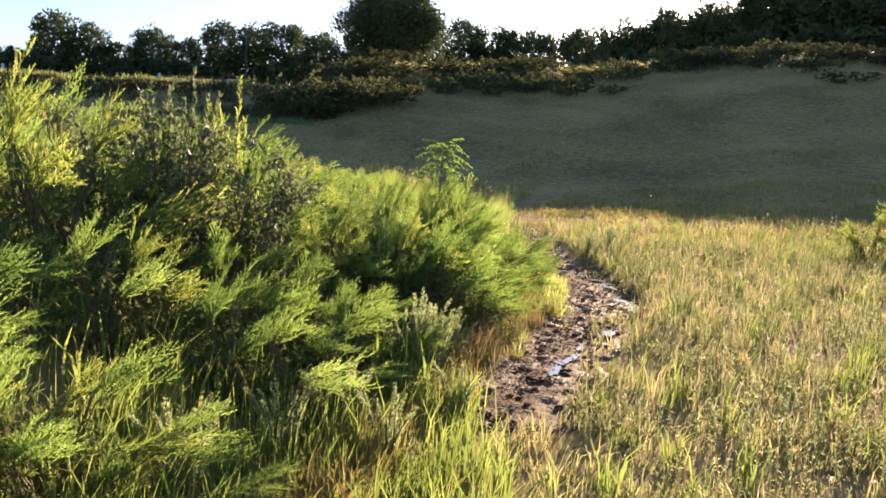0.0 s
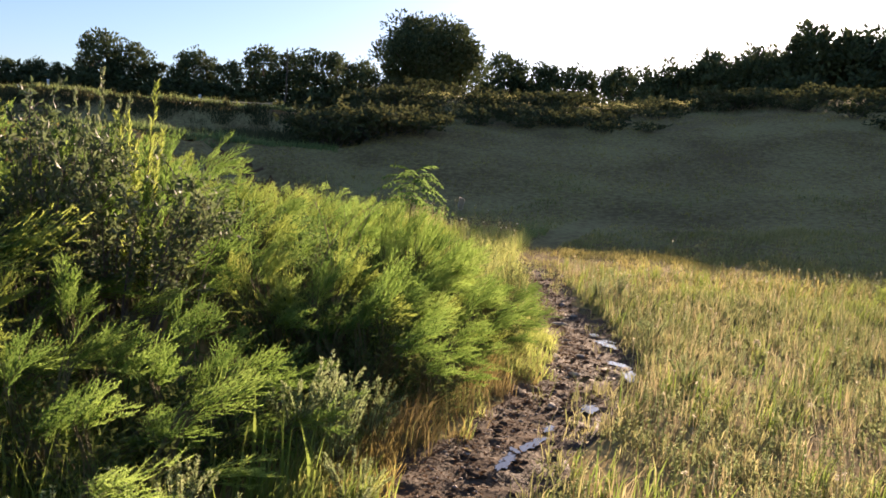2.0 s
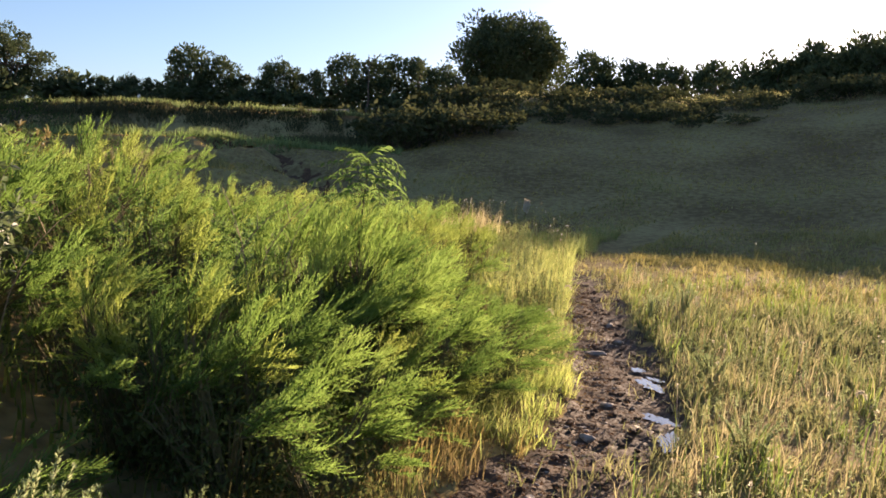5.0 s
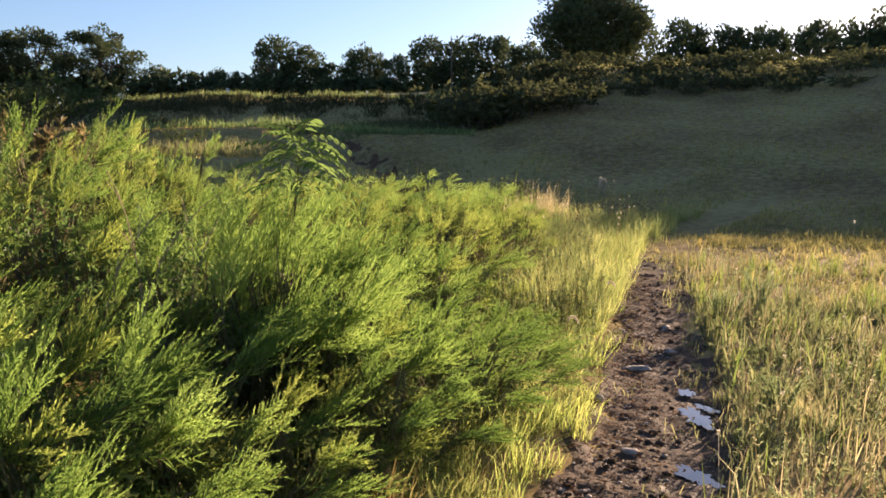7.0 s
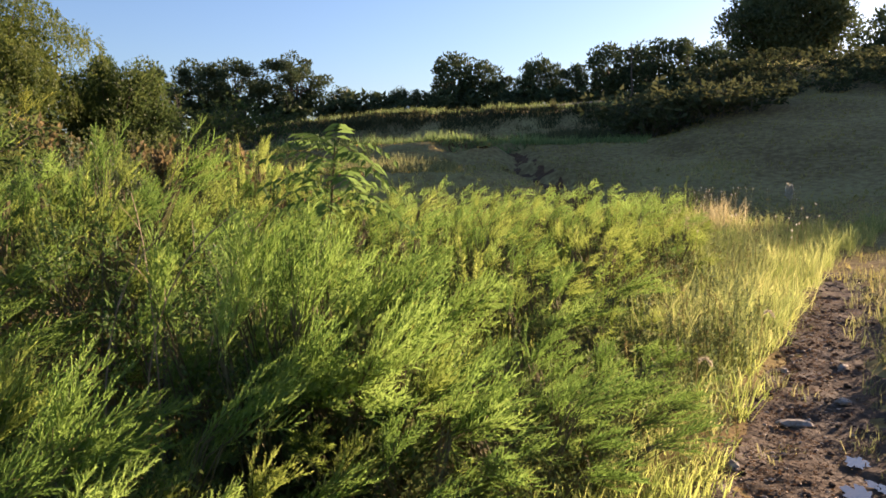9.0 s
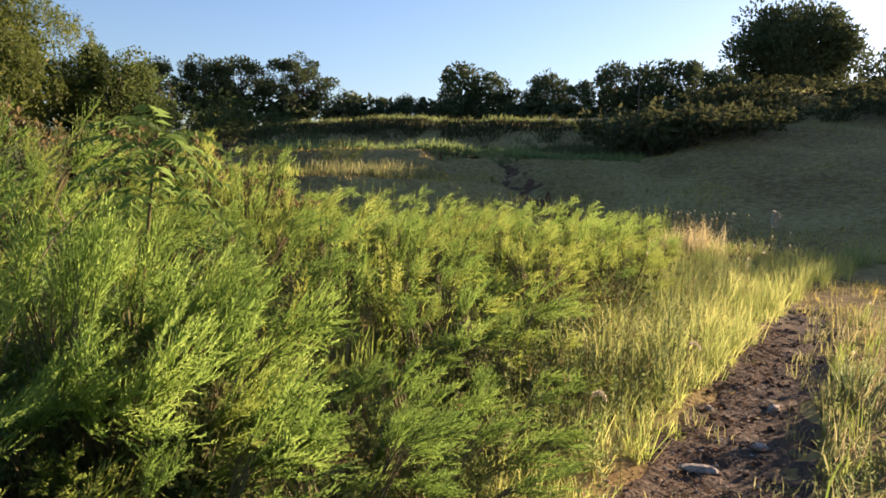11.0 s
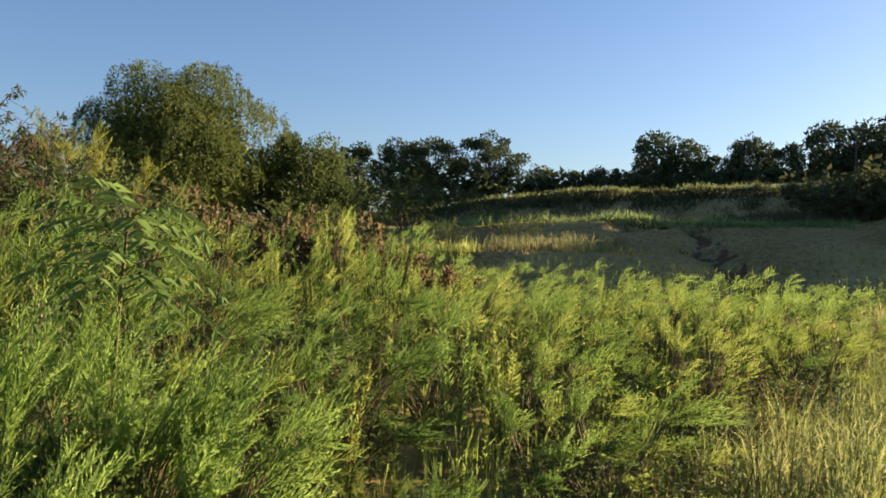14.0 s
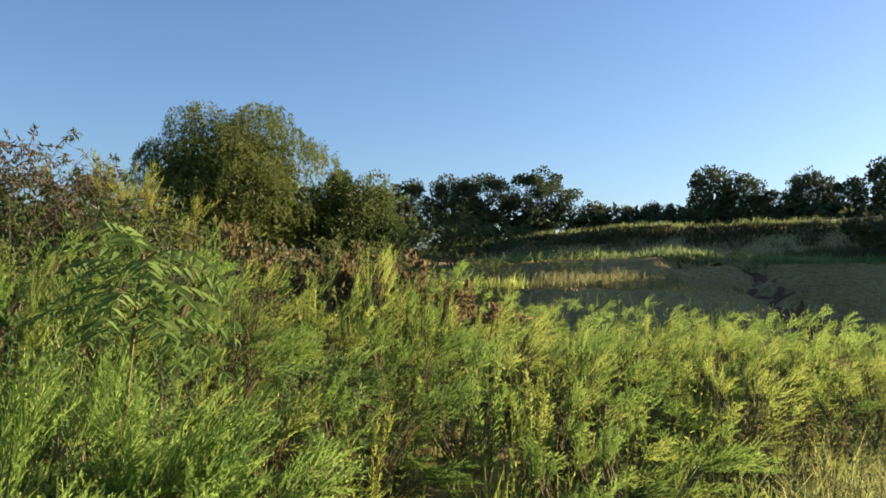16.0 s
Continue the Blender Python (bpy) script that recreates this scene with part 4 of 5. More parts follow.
# verge between the bushes and the path
yy = g.uniform(3.2, 24.6, 1250)
lo, hi = bush_edge(yy) - 0.15, np.interp(yy, PATH_LINE[:, 1], PATH_LINE[:, 0]) - 0.22
c = np.stack([lo + (hi - lo) * g.uniform(0, 1, len(yy)), yy], 1)
p = np.repeat(c, 36, 0) + g.normal(size=(len(c) * 36, 2)) * 0.05
p = p[line_gap(PATH_LINE, p[:, 0], p[:, 1]) > 0.36 + 0.24 * waves(p[:, 0] * 2.2, p[:, 1] * 2.2) + 0.12 * waves(p[:, 0] * 7, p[:, 1] * 7)]
fresh = waves(p[:, 0] * 1.6 + 3, p[:, 1] * 1.6) + g.normal(size=len(p)) * 0.3 > 0.02
low = p[:, 1] < 8.0
grass("low_verge_grass", "short mixed grass at the muddy edge of the path", p[low & fresh], (0.08, 0.34), (0.003, 0.007), M_VERGE, 26, 1.0)
grass("dry_grass", "golden withered grass at the muddy edge of the path", p[low & ~fresh], (0.08, 0.34), (0.003, 0.007), M_WITHERED, 27, 1.0)
p, fresh = p[~low], fresh[~low]
grass("fresh_verge_grass", "fresh green grass among the golden tufts of the verge", p[fresh], (0.08, 0.38), (0.003, 0.007), M_FRESH, 25, 1.2, (0.12, -0.08))
p = p[~fresh]
far = p[:, 1] > 12.0
grass("verge_grass", "tall golden grass farther along the path", p[far], (0.2, 0.68), (0.003, 0.008), M_VERGE, 55, 1.2, (0.12, -0.08))
p = p[~far]
grass("verge_grass", "tall golden grass along the edge of the path", p, (0.08, 0.36), (0.003, 0.007), M_VERGE, 5, 1.2, (0.12, -0.08))
p = tufted(g, -1.6, 0.3, 2.4, 5.2, 130, 30, 0.06)
grass("green_grass", "fresh green grass beside the path", p, (0.2, 0.5), (0.006, 0.012), M_GREEN_GRASS, 6)
# below the bushes
p = np.stack([g.uniform(-10, 1.0, 20000), g.uniform(2, 18, 20000)], 1)
p = p[p[:, 0] < bush_edge(p[:, 1]) + 0.2]
grass("green_grass", "green grass between the bushes", p, (0.15, 0.5), (0.010, 0.022), M_GREEN_GRASS, 7)
# slopes and terraces


STRAW_AZ, STRAW_R = (24.5, 34.5), (26.5, 30.8)


def sector(n, a0, a1, r0, r1, gg):
    az, r = np.radians(gg.uniform(a0, a1, n)), np.sqrt(gg.uniform(r0 * r0, r1 * r1, n))
    p = np.stack([1.5 - r * np.sin(az), 4 + r * np.cos(az)], 1)
    edge = np.minimum(np.minimum(az - np.radians(a0), np.radians(a1) - az) * r, np.minimum(r - r0, r1 - r))
    return p[edge > 0.9 * np.abs(waves(p[:, 0] * 0.9, p[:, 1] * 0.9)) * min(4.0, (r1 - r0) / 2) * gg.uniform(0.4, 1.4, n)]


p = np.concatenate([sector(64000, -36, 50, 15, 48, g), sector(16000, 20, 75, 14, 60, g)])
p = p[~((np.hypot(p[:, 0] - 1.5, p[:, 1] - 4) > 39) & (p[:, 0] < -8))]
p = p[(line_gap(PATH_LINE, p[:, 0], p[:, 1]) > 0.5) & (line_gap(GULLY_LINE, p[:, 0], p[:, 1]) > 0.6)]
grass("slope_grass", "short rough grass on the shaded slope", p, (0.04, 0.13), (0.031, 0.06), M_SLOPE_GRASS, 8, 1.1)
p = np.concatenate([sector(16000, -8, 40, 17, 31, g), sector(5000, -30, -8, 17, 30, g)])
p = p[(line_gap(PATH_LINE, p[:, 0], p[:, 1]) > 0.5) & (line_gap(GULLY_LINE, p[:, 0], p[:, 1]) > 0.7) & (waves(p[:, 0] * 0.35, p[:, 1] * 0.35) > -0.25)]
grass("slope_grass", "patches of short green grass on the foot of the slope", p, (0.06, 0.2), (0.031, 0.06), M_SLOPE_GREEN, 28, 1.0)
p = np.concatenate([sector(11000, 12.5, 50, 32.6, 35.4, g)])
grass("terrace_grass", "tall light green weeds along the terraces", p, (0.15, 0.55), (0.033, 0.065), M_TERRACE, 9, 0.9)
p = sector(4200, STRAW_AZ[0], STRAW_AZ[1], STRAW_R[0], STRAW_R[1], g)
grass("dry_grass", "patch of tall golden dry grass on the bank", p, (0.18, 0.5), (0.012, 0.029), M_GRASS, 10, 0.7)
p = np.concatenate([sector(5000, 36, 55, 17, 24, g), sector(4800, 33, 46, 23, 28.5, g)])
grass("terrace_grass", "light green grass on the lower bank", p, (0.2, 0.5), (0.025, 0.05), M_FRESH, 12, 0.4)
p = np.concatenate([sector(9000, -16, 10, 47, 60, g), sector(9000, -36, -10, 46, 74, g)])
grass("dry_grass", "dry grass along the brow of the mound", p, (0.2, 0.55), (0.035, 0.06), M_GRASS, 11, 0.6)


def weedlets(name, label, pts, height, n_leaf, leaf, width, mat, seed):
    """Small upright weeds: a thin stalk with little leaves all along it."""
    gg = np.random.default_rng(seed)
    n = len(pts)
    pos = np.column_stack([pts, land(pts[:, 0], pts[:, 1]) - 0.01])
    h = gg.uniform(*height, n)
    top = pos + np.stack([gg.normal(size=n) * 0.12, gg.normal(size=n) * 0.12, np.ones(n)], 1) * h[:, None]
    idx = np.repeat(np.arange(n), n_leaf)
    t = gg.uniform(0.2, 1, len(idx))[:, None]
    p = pos[idx] + (top[idx] - pos[idx]) * t
    way = unit(rand_dirs(gg, len(idx)) * 0.8 + np.array([0, 0, 0.55]))
    stalk = tubes(curves(pos, (pos + top) / 2, top, 3), np.full((n, 3), 0.0022), 3)
    tagged(new(name, mesh_data(name, *join([stalk, kite_leaves(p, way, leaf * gg.uniform(0.6, 1.2, len(idx)), width, gg)]), mat)), label, "weeds", kind="stuff")


p = np.concatenate([tufted(g, 0.6, 8.0, 3.2, 11.0, 620, 5, 0.1), tufted(g, 2.2, 9.0, 11.0, 17.5, 260, 4, 0.14)])
p = p[(line_gap(PATH_LINE, p[:, 0], p[:, 1]) > 0.42) & (p[:, 0] > np.interp(p[:, 1], PATH_LINE[:, 1], PATH_LINE[:, 0]))]
weedlets("field_weeds", "small grey-green weeds among the field grass", p, (0.1, 0.3), 11, 0.034, 0.009, M_GREY_WEED, 51)
weedlets("silvery_weeds", "pale fine-leaved weeds in the field", p[2::3] + np.array([0.1, -0.17]), (0.12, 0.34), 24, 0.024, 0.005, M_SILVER, 58)
n = 240
c = p[g.integers(0, len(p), n)] + g.normal(size=(n, 2)) * 0.15
foot = np.column_stack([c, land(c[:, 0], c[:, 1])])
top = foot + np.stack([g.normal(size=n) * 0.05, g.normal(size=n) * 0.05, g.uniform(0.2, 0.42, n)], 1)
i = np.repeat(np.arange(n), 9)
q = top[i] + rand_dirs(g, len(i)) * 0.006
tagged(new("pale_flower_heads", mesh_data("pale_flower_heads", *join([tubes(np.stack([foot, top], 1), np.full((n, 2), 0.0015), 3), tri_leaves(q, unit(q - top[i]), 0.012, 0.009, g)]), M_SEED)), "small pale seed heads scattered over the field", "seed heads", kind="stuff")
weedlets("seeding_weeds", "small golden seeding weeds among the field grass", p[::5] + 0.13, (0.18, 0.38), 18, 0.024, 0.007, M_STRAW, 54)
yy = g.uniform(9.5, 20, 700)
p = np.stack([bush_edge(yy) + g.uniform(-0.4, 0.9, 700), yy], 1)
p = p[line_gap(PATH_LINE, p[:, 0], p[:, 1]) > 0.45]
p = p[(p[:, 1] > 11.6) | (g.uniform(size=len(p)) < 0.4)]
weedlets("verge_weeds", "low mixed weeds along the verge", p, (0.2, 0.55), 20, 0.036, 0.012, M_GREY_WEED, 52)
c = np.stack([g.uniform(-11, 0.6, 1900), g.uniform(10.5, 25, 1900)], 1)
c = c[(c[:, 0] < bush_edge(c[:, 1]) + 0.1) & (waves(c[:, 0] * 0.8, c[:, 1] * 0.8) > -0.2)]
weedlets("spiky_weeds", "slim upright weeds rising out of the feathery mat", c, (0.75, 1.08), 20, 0.04, 0.011, M_FEATHER_YELLOW, 57)
weedlets("brown_weeds", "withered reddish weeds along the verge", p[::6] + 0.1, (0.25, 0.55), 18, 0.035, 0.012, M_BROWN, 53)
# Covers the bank's paler ground so that its face reads as shaded.
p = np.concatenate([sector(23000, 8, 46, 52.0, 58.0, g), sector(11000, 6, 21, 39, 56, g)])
grass("bank_grass", "rough grass on the terrace bank, coloured dark for its shaded face", p, (0.3, 0.7), (0.07, 0.15), M_BANK, 15, 0.8)
p = np.concatenate([sector(9500, 13, 44, 57.5, 60.5, g)])
grass("terrace_weeds", "tall green weeds on the crest of the upper terrace", p, (0.25, 0.65), (0.05, 0.11), M_CREST, 18, 0.9)
g = np.random.default_rng(77)
yy = g.uniform(6.5, 18, 70)
c = np.stack([np.interp(yy, PATH_LINE[:, 1], PATH_LINE[:, 0]) + g.uniform(0.12, 0.5, 70) * np.where(g.uniform(size=70) < 0.35, -1, 1), yy], 1)
p = np.repeat(c, 16, 0) + g.normal(size=(70 * 16, 2)) * 0.045
grass("green_grass", "sparse grass tufts on the edge of the mud", p, (0.1, 0.3), (0.004, 0.009), M_GRASS, 16, 1.0)

yy = g.uniform(5.2, 8.6, 46)
c = np.stack([np.interp(yy, PATH_LINE[:, 1], PATH_LINE[:, 0]) - g.uniform(0.4, 0.95, 46), yy], 1)
p = np.repeat(c, 16, 0) + g.normal(size=(46 * 16, 2)) * 0.05
grass("withered_grass", "withered reddish-brown grass at the foot of the bushes", p, (0.18, 0.42), (0.004, 0.009), M_BROWN, 19, 0.9)

c = np.concatenate([np.array([1.05, 11.3]) + g.normal(size=(26, 2)) * np.array([0.16, 0.4]), np.array([0.1, 13.8]) + g.normal(size=(70, 2)) * np.array([0.26, 0.4])])
c = c[line_gap(PATH_LINE, c[:, 0], c[:, 1]) > 0.4]
weedlets("brown_weeds", "withered grey-brown weed clump by the path", c, (0.35, 0.72), 22, 0.035, 0.011, M_BROWN, 56)
c = np.array([0.5, 13.2]) + g.normal(size=(60, 2)) * np.array([0.3, 0.9])
c = c[line_gap(PATH_LINE, c[:, 0], c[:, 1]) > 0.5]
weedlets("dark_weeds", "dark green small-leaved weeds in the verge grass", c, (0.25, 0.6), 30, 0.032, 0.014, M_SHRUB, 59)

# the meadow goes on behind the start and beyond the field
g = np.random.default_rng(91)
p = np.concatenate([tufted(g, -9, 13, -8, 3.4, 1500, 10, 0.14), tufted(g, 7.5, 15, 2.5, 19, 700, 10, 0.14), tufted(g, -10, -1.6, 1, 6, 420, 10, 0.14)])
p = p[(line_gap(PATH_LINE, p[:, 0], p[:, 1]) > 0.5) & (np.hypot(p[:, 0] - 2, p[:, 1] - 6) < 14 + 2 * waves(p[:, 0] * 0.7, p[:, 1] * 0.7))]
grass("meadow_grass", "rough yellowing meadow grass", p, (0.12, 0.36), (0.010, 0.022), M_GRASS, 92, 0.8)

# ---- single plants and small things ----


def sapling():
    gg = np.random.default_rng(31)
    ob = tagged(new("sapling"), "young tree of heaven with long feathered leaves", "sapling")
    base, mid, tip = np.array([[0, 0, 0.0]]), np.array([[0.0, 0.0, 0.95]]), np.array([[0.07, 0.02, 1.72]])
    part_of("trunk", mesh_data("trunk", *tubes(curves(base, mid, tip, 8), np.linspace(0.011, 0.005, 8)[None], 6), M_STEM), ob)
    one = mesh_data("leaflet", *kite_leaves(np.zeros((1, 3)), np.array([[0, 1.0, 0]]), 0.08, 0.026, gg), M_SAPLING)
    for i in range(24):
        t = np.array([0.8 + 0.2 * i / 23])
        p, _ = on_curve(base, mid, tip, t)
        a = i * 2.4
        out = np.array([math.cos(a), math.sin(a), 0])
        ln = 0.33 * gg.uniform(0.75, 1.2) * (1.1 - 0.3 * i / 23)
        e = p + out * ln + np.array([0, 0, gg.uniform(-0.1, 0.04) + 0.07 * (i - 12) / 12])
        m = p + out * ln * 0.5 + np.array([0, 0, 0.1])
        frond = part_of("frond", mesh_data("frond", *tubes(curves(p, m, e, 6), np.linspace(0.003, 0.001, 6)[None], 3), M_SAPLING), ob)
        for s in np.linspace(0.25, 1.0, 6):
            q, d = on_curve(p, m, e, np.array([s]))
            sd = unit(np.cross(d, [0, 0, 1.0]))
            for hand in (1, -1):
                way = unit(sd * 0.9 * hand + d * 0.5 - np.array([0, 0, 0.35 + gg.uniform(-0.2, 0.2)]))[0]
                leaflet = part_of("leaflet", one, frond)
                size = (1.15 - 0.4 * s) * gg.uniform(0.85, 1.15)
                leaflet.matrix_basis = Matrix.Translation(q[0]) @ Vector(way).to_track_quat("Y", "Z").to_matrix().to_4x4() @ Matrix.Scale(size, 4)
    return ob


put_all(sapling(), [(-0.04, 8.73, 0.5, (1.0, 1.0, 0.95), 0.02)])


def tall_weed(seed, height, mat, label, leaf=0.05, n=5, name="tall_weed", w=0.012):
    gg = np.random.default_rng(seed)
    ob = tagged(new(name), label, "weed", "tall weeds in the bushes")
    st = stems_of(gg, n, height, 0.16, (0.04, 0, 0), 0.06, 0.1)
    for line in curves(*st, 5):
        part_of("stalk", mesh_data("stalk", *tubes(line[None], np.linspace(0.005, 0.0015, 5)[None], 4), M_STEM), ob)
    idx = np.repeat(np.arange(n), 110)
    t = gg.uniform(0.25, 1.0, len(idx))
    p, d = on_curve(*[s[idx] for s in st], t)
    way = unit(d * 0.9 + unit(np.cross(d, rand_dirs(gg, len(d)))) * 0.7)
    part_of("foliage", mesh_data("foliage", *kite_leaves(p, way, leaf * (1.3 - 0.7 * t), w, gg), mat), ob)
    return ob


weeds = [tall_weed(200 + i, 1.35, M_FEATHER_YELLOW if i == 2 else M_FEATHER, "upright leafy weed standing above the bushes", 0.07) for i in range(3)]
g = np.random.default_rng(23)
sp = [(x, y, g.uniform(0, 6), (1, 1, s), 0.02) for x, y, s in ((-4.5, 13.2, 1.25), (-4.2, 13.5, 1.3), (-4.0, 13.9, 1.2), (-4.8, 13.8, 1.25), (-5.2, 13.5, 1.2), (-5.6, 10.6, 0.95), (-4.7, 14.3, 1.0), (-3.6, 13.9, 0.9), (-3.5, 11.8, 0.9), (-1.0, 11.5, 0.85), (-4.2, 10.6, 0.9), (-1.82, 7.0, 1.42), (-1.55, 6.6, 1.25), (-2.3, 6.6, 1.25), (-2.4, 9.3, 0.9), (-1.2, 9.8, 0.8), (-5.2, 11.4, 0.9))]
for i in range(24):
    y = g.uniform(11, 19); x = bush_edge(y) - g.uniform(0.5, 8)
    sp.append((x, y, g.uniform(0, 6), (1, 1, g.uniform(0.6, 0.85)), 0.02))
spread_out(weeds, sp)
dark_weed = tall_weed(240, 1.35, M_SHRUB, "tall dark weed with dull grey leaves above the bushes", 0.06, 6, "tall_weed", 0.022)
put_all(dark_weed, [(-2.08, 6.95, 0.0, (0.8, 0.8, 1.42), 0.02), (-2.3, 7.1, 1.0, (0.8, 0.8, 1.25), 0.02)])
silver = [tall_weed(210 + i, 0.6, M_SILVER, "pale silvery weed at the foot of the bushes", 0.032, 13, "silvery_weed", 0.0065) for i in range(2)]
sp = [(x, y, g.uniform(0, 6), (1.1, 1.1, s), 0.02) for x, y, s in ((-0.12, 5.45, 1.1), (0.0, 5.55, 1.0), (-0.22, 5.38, 1.05), (-0.02, 5.35, 1.0), (0.1, 5.9, 0.7), (-0.5, 4.4, 0.8), (-0.25, 4.1, 0.7), (-0.75, 3.9, 0.8), (0.15, 5.0, 0.6), (-1.05, 3.3, 0.9), (2.75, 13.2, 0.8), (2.4, 12.6, 0.7), (2.6, 10.0, 0.5), (2.5, 8.1, 0.5))]
spread_out(silver, sp)
mull = tall_weed(220, 0.75, M_SEED, "solitary upright pale weed on the slope", 0.16, 5, "mullein_plant", 0.05)
put_all(mull, [(-0.05, 28.0, 0, (0.6, 0.6, 0.75), 0.03)])
oval = leafy_shrub("leafy_weed", 245, 0.95, 0.42, 16, 10, 0.036, 0.017, M_SAPLING, "bushy green weed with small oval leaves", "weed", "leafy weeds among the bushes", twigs=8, foot=0.12, thick=0.004)
put_all(oval, [(-0.5, 8.75, 0.0, (1, 1, 1.05), 0.02), (-0.85, 9.1, 1.3, (1, 1, 1.1), 0.02), (-0.15, 9.05, 2.6, (1, 1, 0.95), 0.02), (-1.3, 9.4, 4.0, (1.1, 1.1, 1.1), 0.02), (-0.75, 8.4, 5.2, (0.9, 0.9, 1.05), 0.02), (-1.6, 8.7, 0.6, (1.1, 1.1, 1.15), 0.02), (-1.2, 10.4, 2.0, (0.9, 0.9, 1.05), 0.02)])
turn = tall_weed(230, 0.95, M_GOLD, "weed turning orange and yellow among the green", 0.036, 4, "yellowed_weed", 0.009)
put_all(turn, [(-0.5, 10.15, 0, (1, 1, 1.12), 0.02)])


def seed_heads(name, spots, label, height, seed):
    """Thin stalks, each with a pale head."""
    gg = np.random.default_rng(seed)
    for x, y in spots:
        h = height * gg.uniform(0.8, 1.15)
        ob = tagged(new(name), label, "dry stalk", "dry stalks by the path")
        z = float(land(x, y))
        a = gg.uniform(0, 6.28); b = 0.12 * h
        s, e = np.array([[0, 0, 0.0]]), np.array([[math.cos(a) * b, math.sin(a) * b, h]])
        part_of("stalk", mesh_data("stalk", *tubes(curves(s, (s + e) / 2 + np.array([0, 0, 0.1 * h]), e, 5), np.full((1, 5), 0.002), 3), M_STRAW), ob)
        n = 36
        p = e + rand_dirs(gg, n) * gg.uniform(0.2, 1, n)[:, None] * np.array([0.008, 0.008, 0.012])
        part_of("head", mesh_data("head", *tri_leaves(p, unit(p - e), 0.01, 0.005, gg), M_SEED), ob)
        ob.location = (x, y, z)


g = np.random.default_rng(29)
seed_heads("dry_stalk", [(-1.1 + g.normal() * 0.6, 23.6 + g.normal() * 0.7) for _ in range(30)] + [(0.9 + g.normal() * 0.35, 17.5 + g.normal() * 1.6) for _ in range(14)] + [(3.9 + g.normal() * 1.2, 11.0 + g.normal() * 2.0) for _ in range(7)], "thin dry stalk with a pale fluffy head", 0.8, 5)
p = tufted(g, -1.75, -0.5, 22.8, 24.3, 36, 24, 0.09)
grass("dry_grass", "clump of pale dried flowers and grass", p, (0.4, 0.82), (0.006, 0.014), M_STRAW, 14, 0.6)


def bent_stem(x, y, h, a):
    ob = tagged(new("dry_weed"), "bent dry brown stem sticking out of the bushes", "dry stalk", "bent dry stems")
    s, e = np.array([[0, 0, 0.0]]), np.array([[math.cos(a) * 0.3 * h, math.sin(a) * 0.3 * h, h]])
    m = np.array([[-math.cos(a) * 0.1 * h, -math.sin(a) * 0.1 * h, h * 0.75]])
    part_of("stalk", mesh_data("stalk", *tubes(curves(s, m, e, 9), np.linspace(0.006, 0.002, 9)[None], 4), M_STRAW_STEM), ob)
    for k in (0.6, 0.8):
        p, d = on_curve(s, m, e, np.array([k]))
        q = p + np.array([[math.cos(a + 2) * 0.1, math.sin(a + 2) * 0.1, 0.12]])
        part_of("side_twig", mesh_data("side_twig", *tubes(curves(p, (p + q) / 2 + np.array([0, 0, 0.02]), q, 4), np.linspace(0.003, 0.001, 4)[None], 3), M_STRAW_STEM), ob)
    ob.location = (x, y, float(land(x, y)))


for x, y, h, a in ((-0.55, 8.2, 1.35, 0.4), (-0.62, 8.3, 1.42, 2.6), (-0.45, 8.45, 1.4, 1.2), (-0.7, 8.1, 1.3, 0.0), (-1.3, 6.9, 1.2, 0.8)):
    bent_stem(x, y, h, a)


def hooked_stalk(x, y, h):
    ob = tagged(new("foxtail_stalk"), "hooked grass stalk with a pale bristly head", "dry stalk", "dry stalks by the path")
    line = np.array([[[0, 0, 0], [0.01, 0, h * 0.6], [0.02, 0, h * 0.92], [0.05, 0, h], [0.085, 0, h * 0.98], [0.1, 0, h * 0.9]]])
    part_of("stalk", mesh_data("stalk", *tubes(line, np.full((1, 6), 0.0025), 3), M_STRAW), ob)
    gg = np.random.default_rng(2)
    t = gg.uniform(0, 1, 160)
    q = np.array([0.03, 0, h * 0.96]) + t[:, None] * np.array([0.07, 0, -0.06 * h]) + np.array([0, 0, 1]) * (np.sin(t * np.pi) * 0.03)[:, None]
    part_of("head", mesh_data("head", *tri_leaves(q, rand_dirs(gg, 160), 0.018, 0.006, gg), M_SEED), ob)
    ob.matrix_basis = Matrix.Translation((x, y, float(land(x, y)))) @ Matrix.Rotation(0.3, 4, "Z")


hooked_stalk(1.35, 12.2, 0.46)
hooked_stalk(1.2, 10.6, 0.4)
hooked_stalk(3.1, 8.4, 0.42)


def lump(seed, size, flat, mat, name):
    """An uneven stone or clod."""
    bm = bmesh.new()
    bmesh.ops.create_icosphere(bm, subdivisions=2, radius=1.0)
    for v in bm.verts:
        n = noise.noise(v.co * 1.3 + Vector((seed * 7.1, 0, 0))) + 0.4 * noise.noise(v.co * 3.1 + Vector((0, seed * 3.3, 0)))
        v.co *= 1 + 0.35 * n
        v.co.x *= size[0]; v.co.y *= size[1]; v.co.z *= flat
    me = bpy.data.meshes.new(name)
    bm.to_mesh(me); bm.free()
    me.materials.append(mat)
    return me


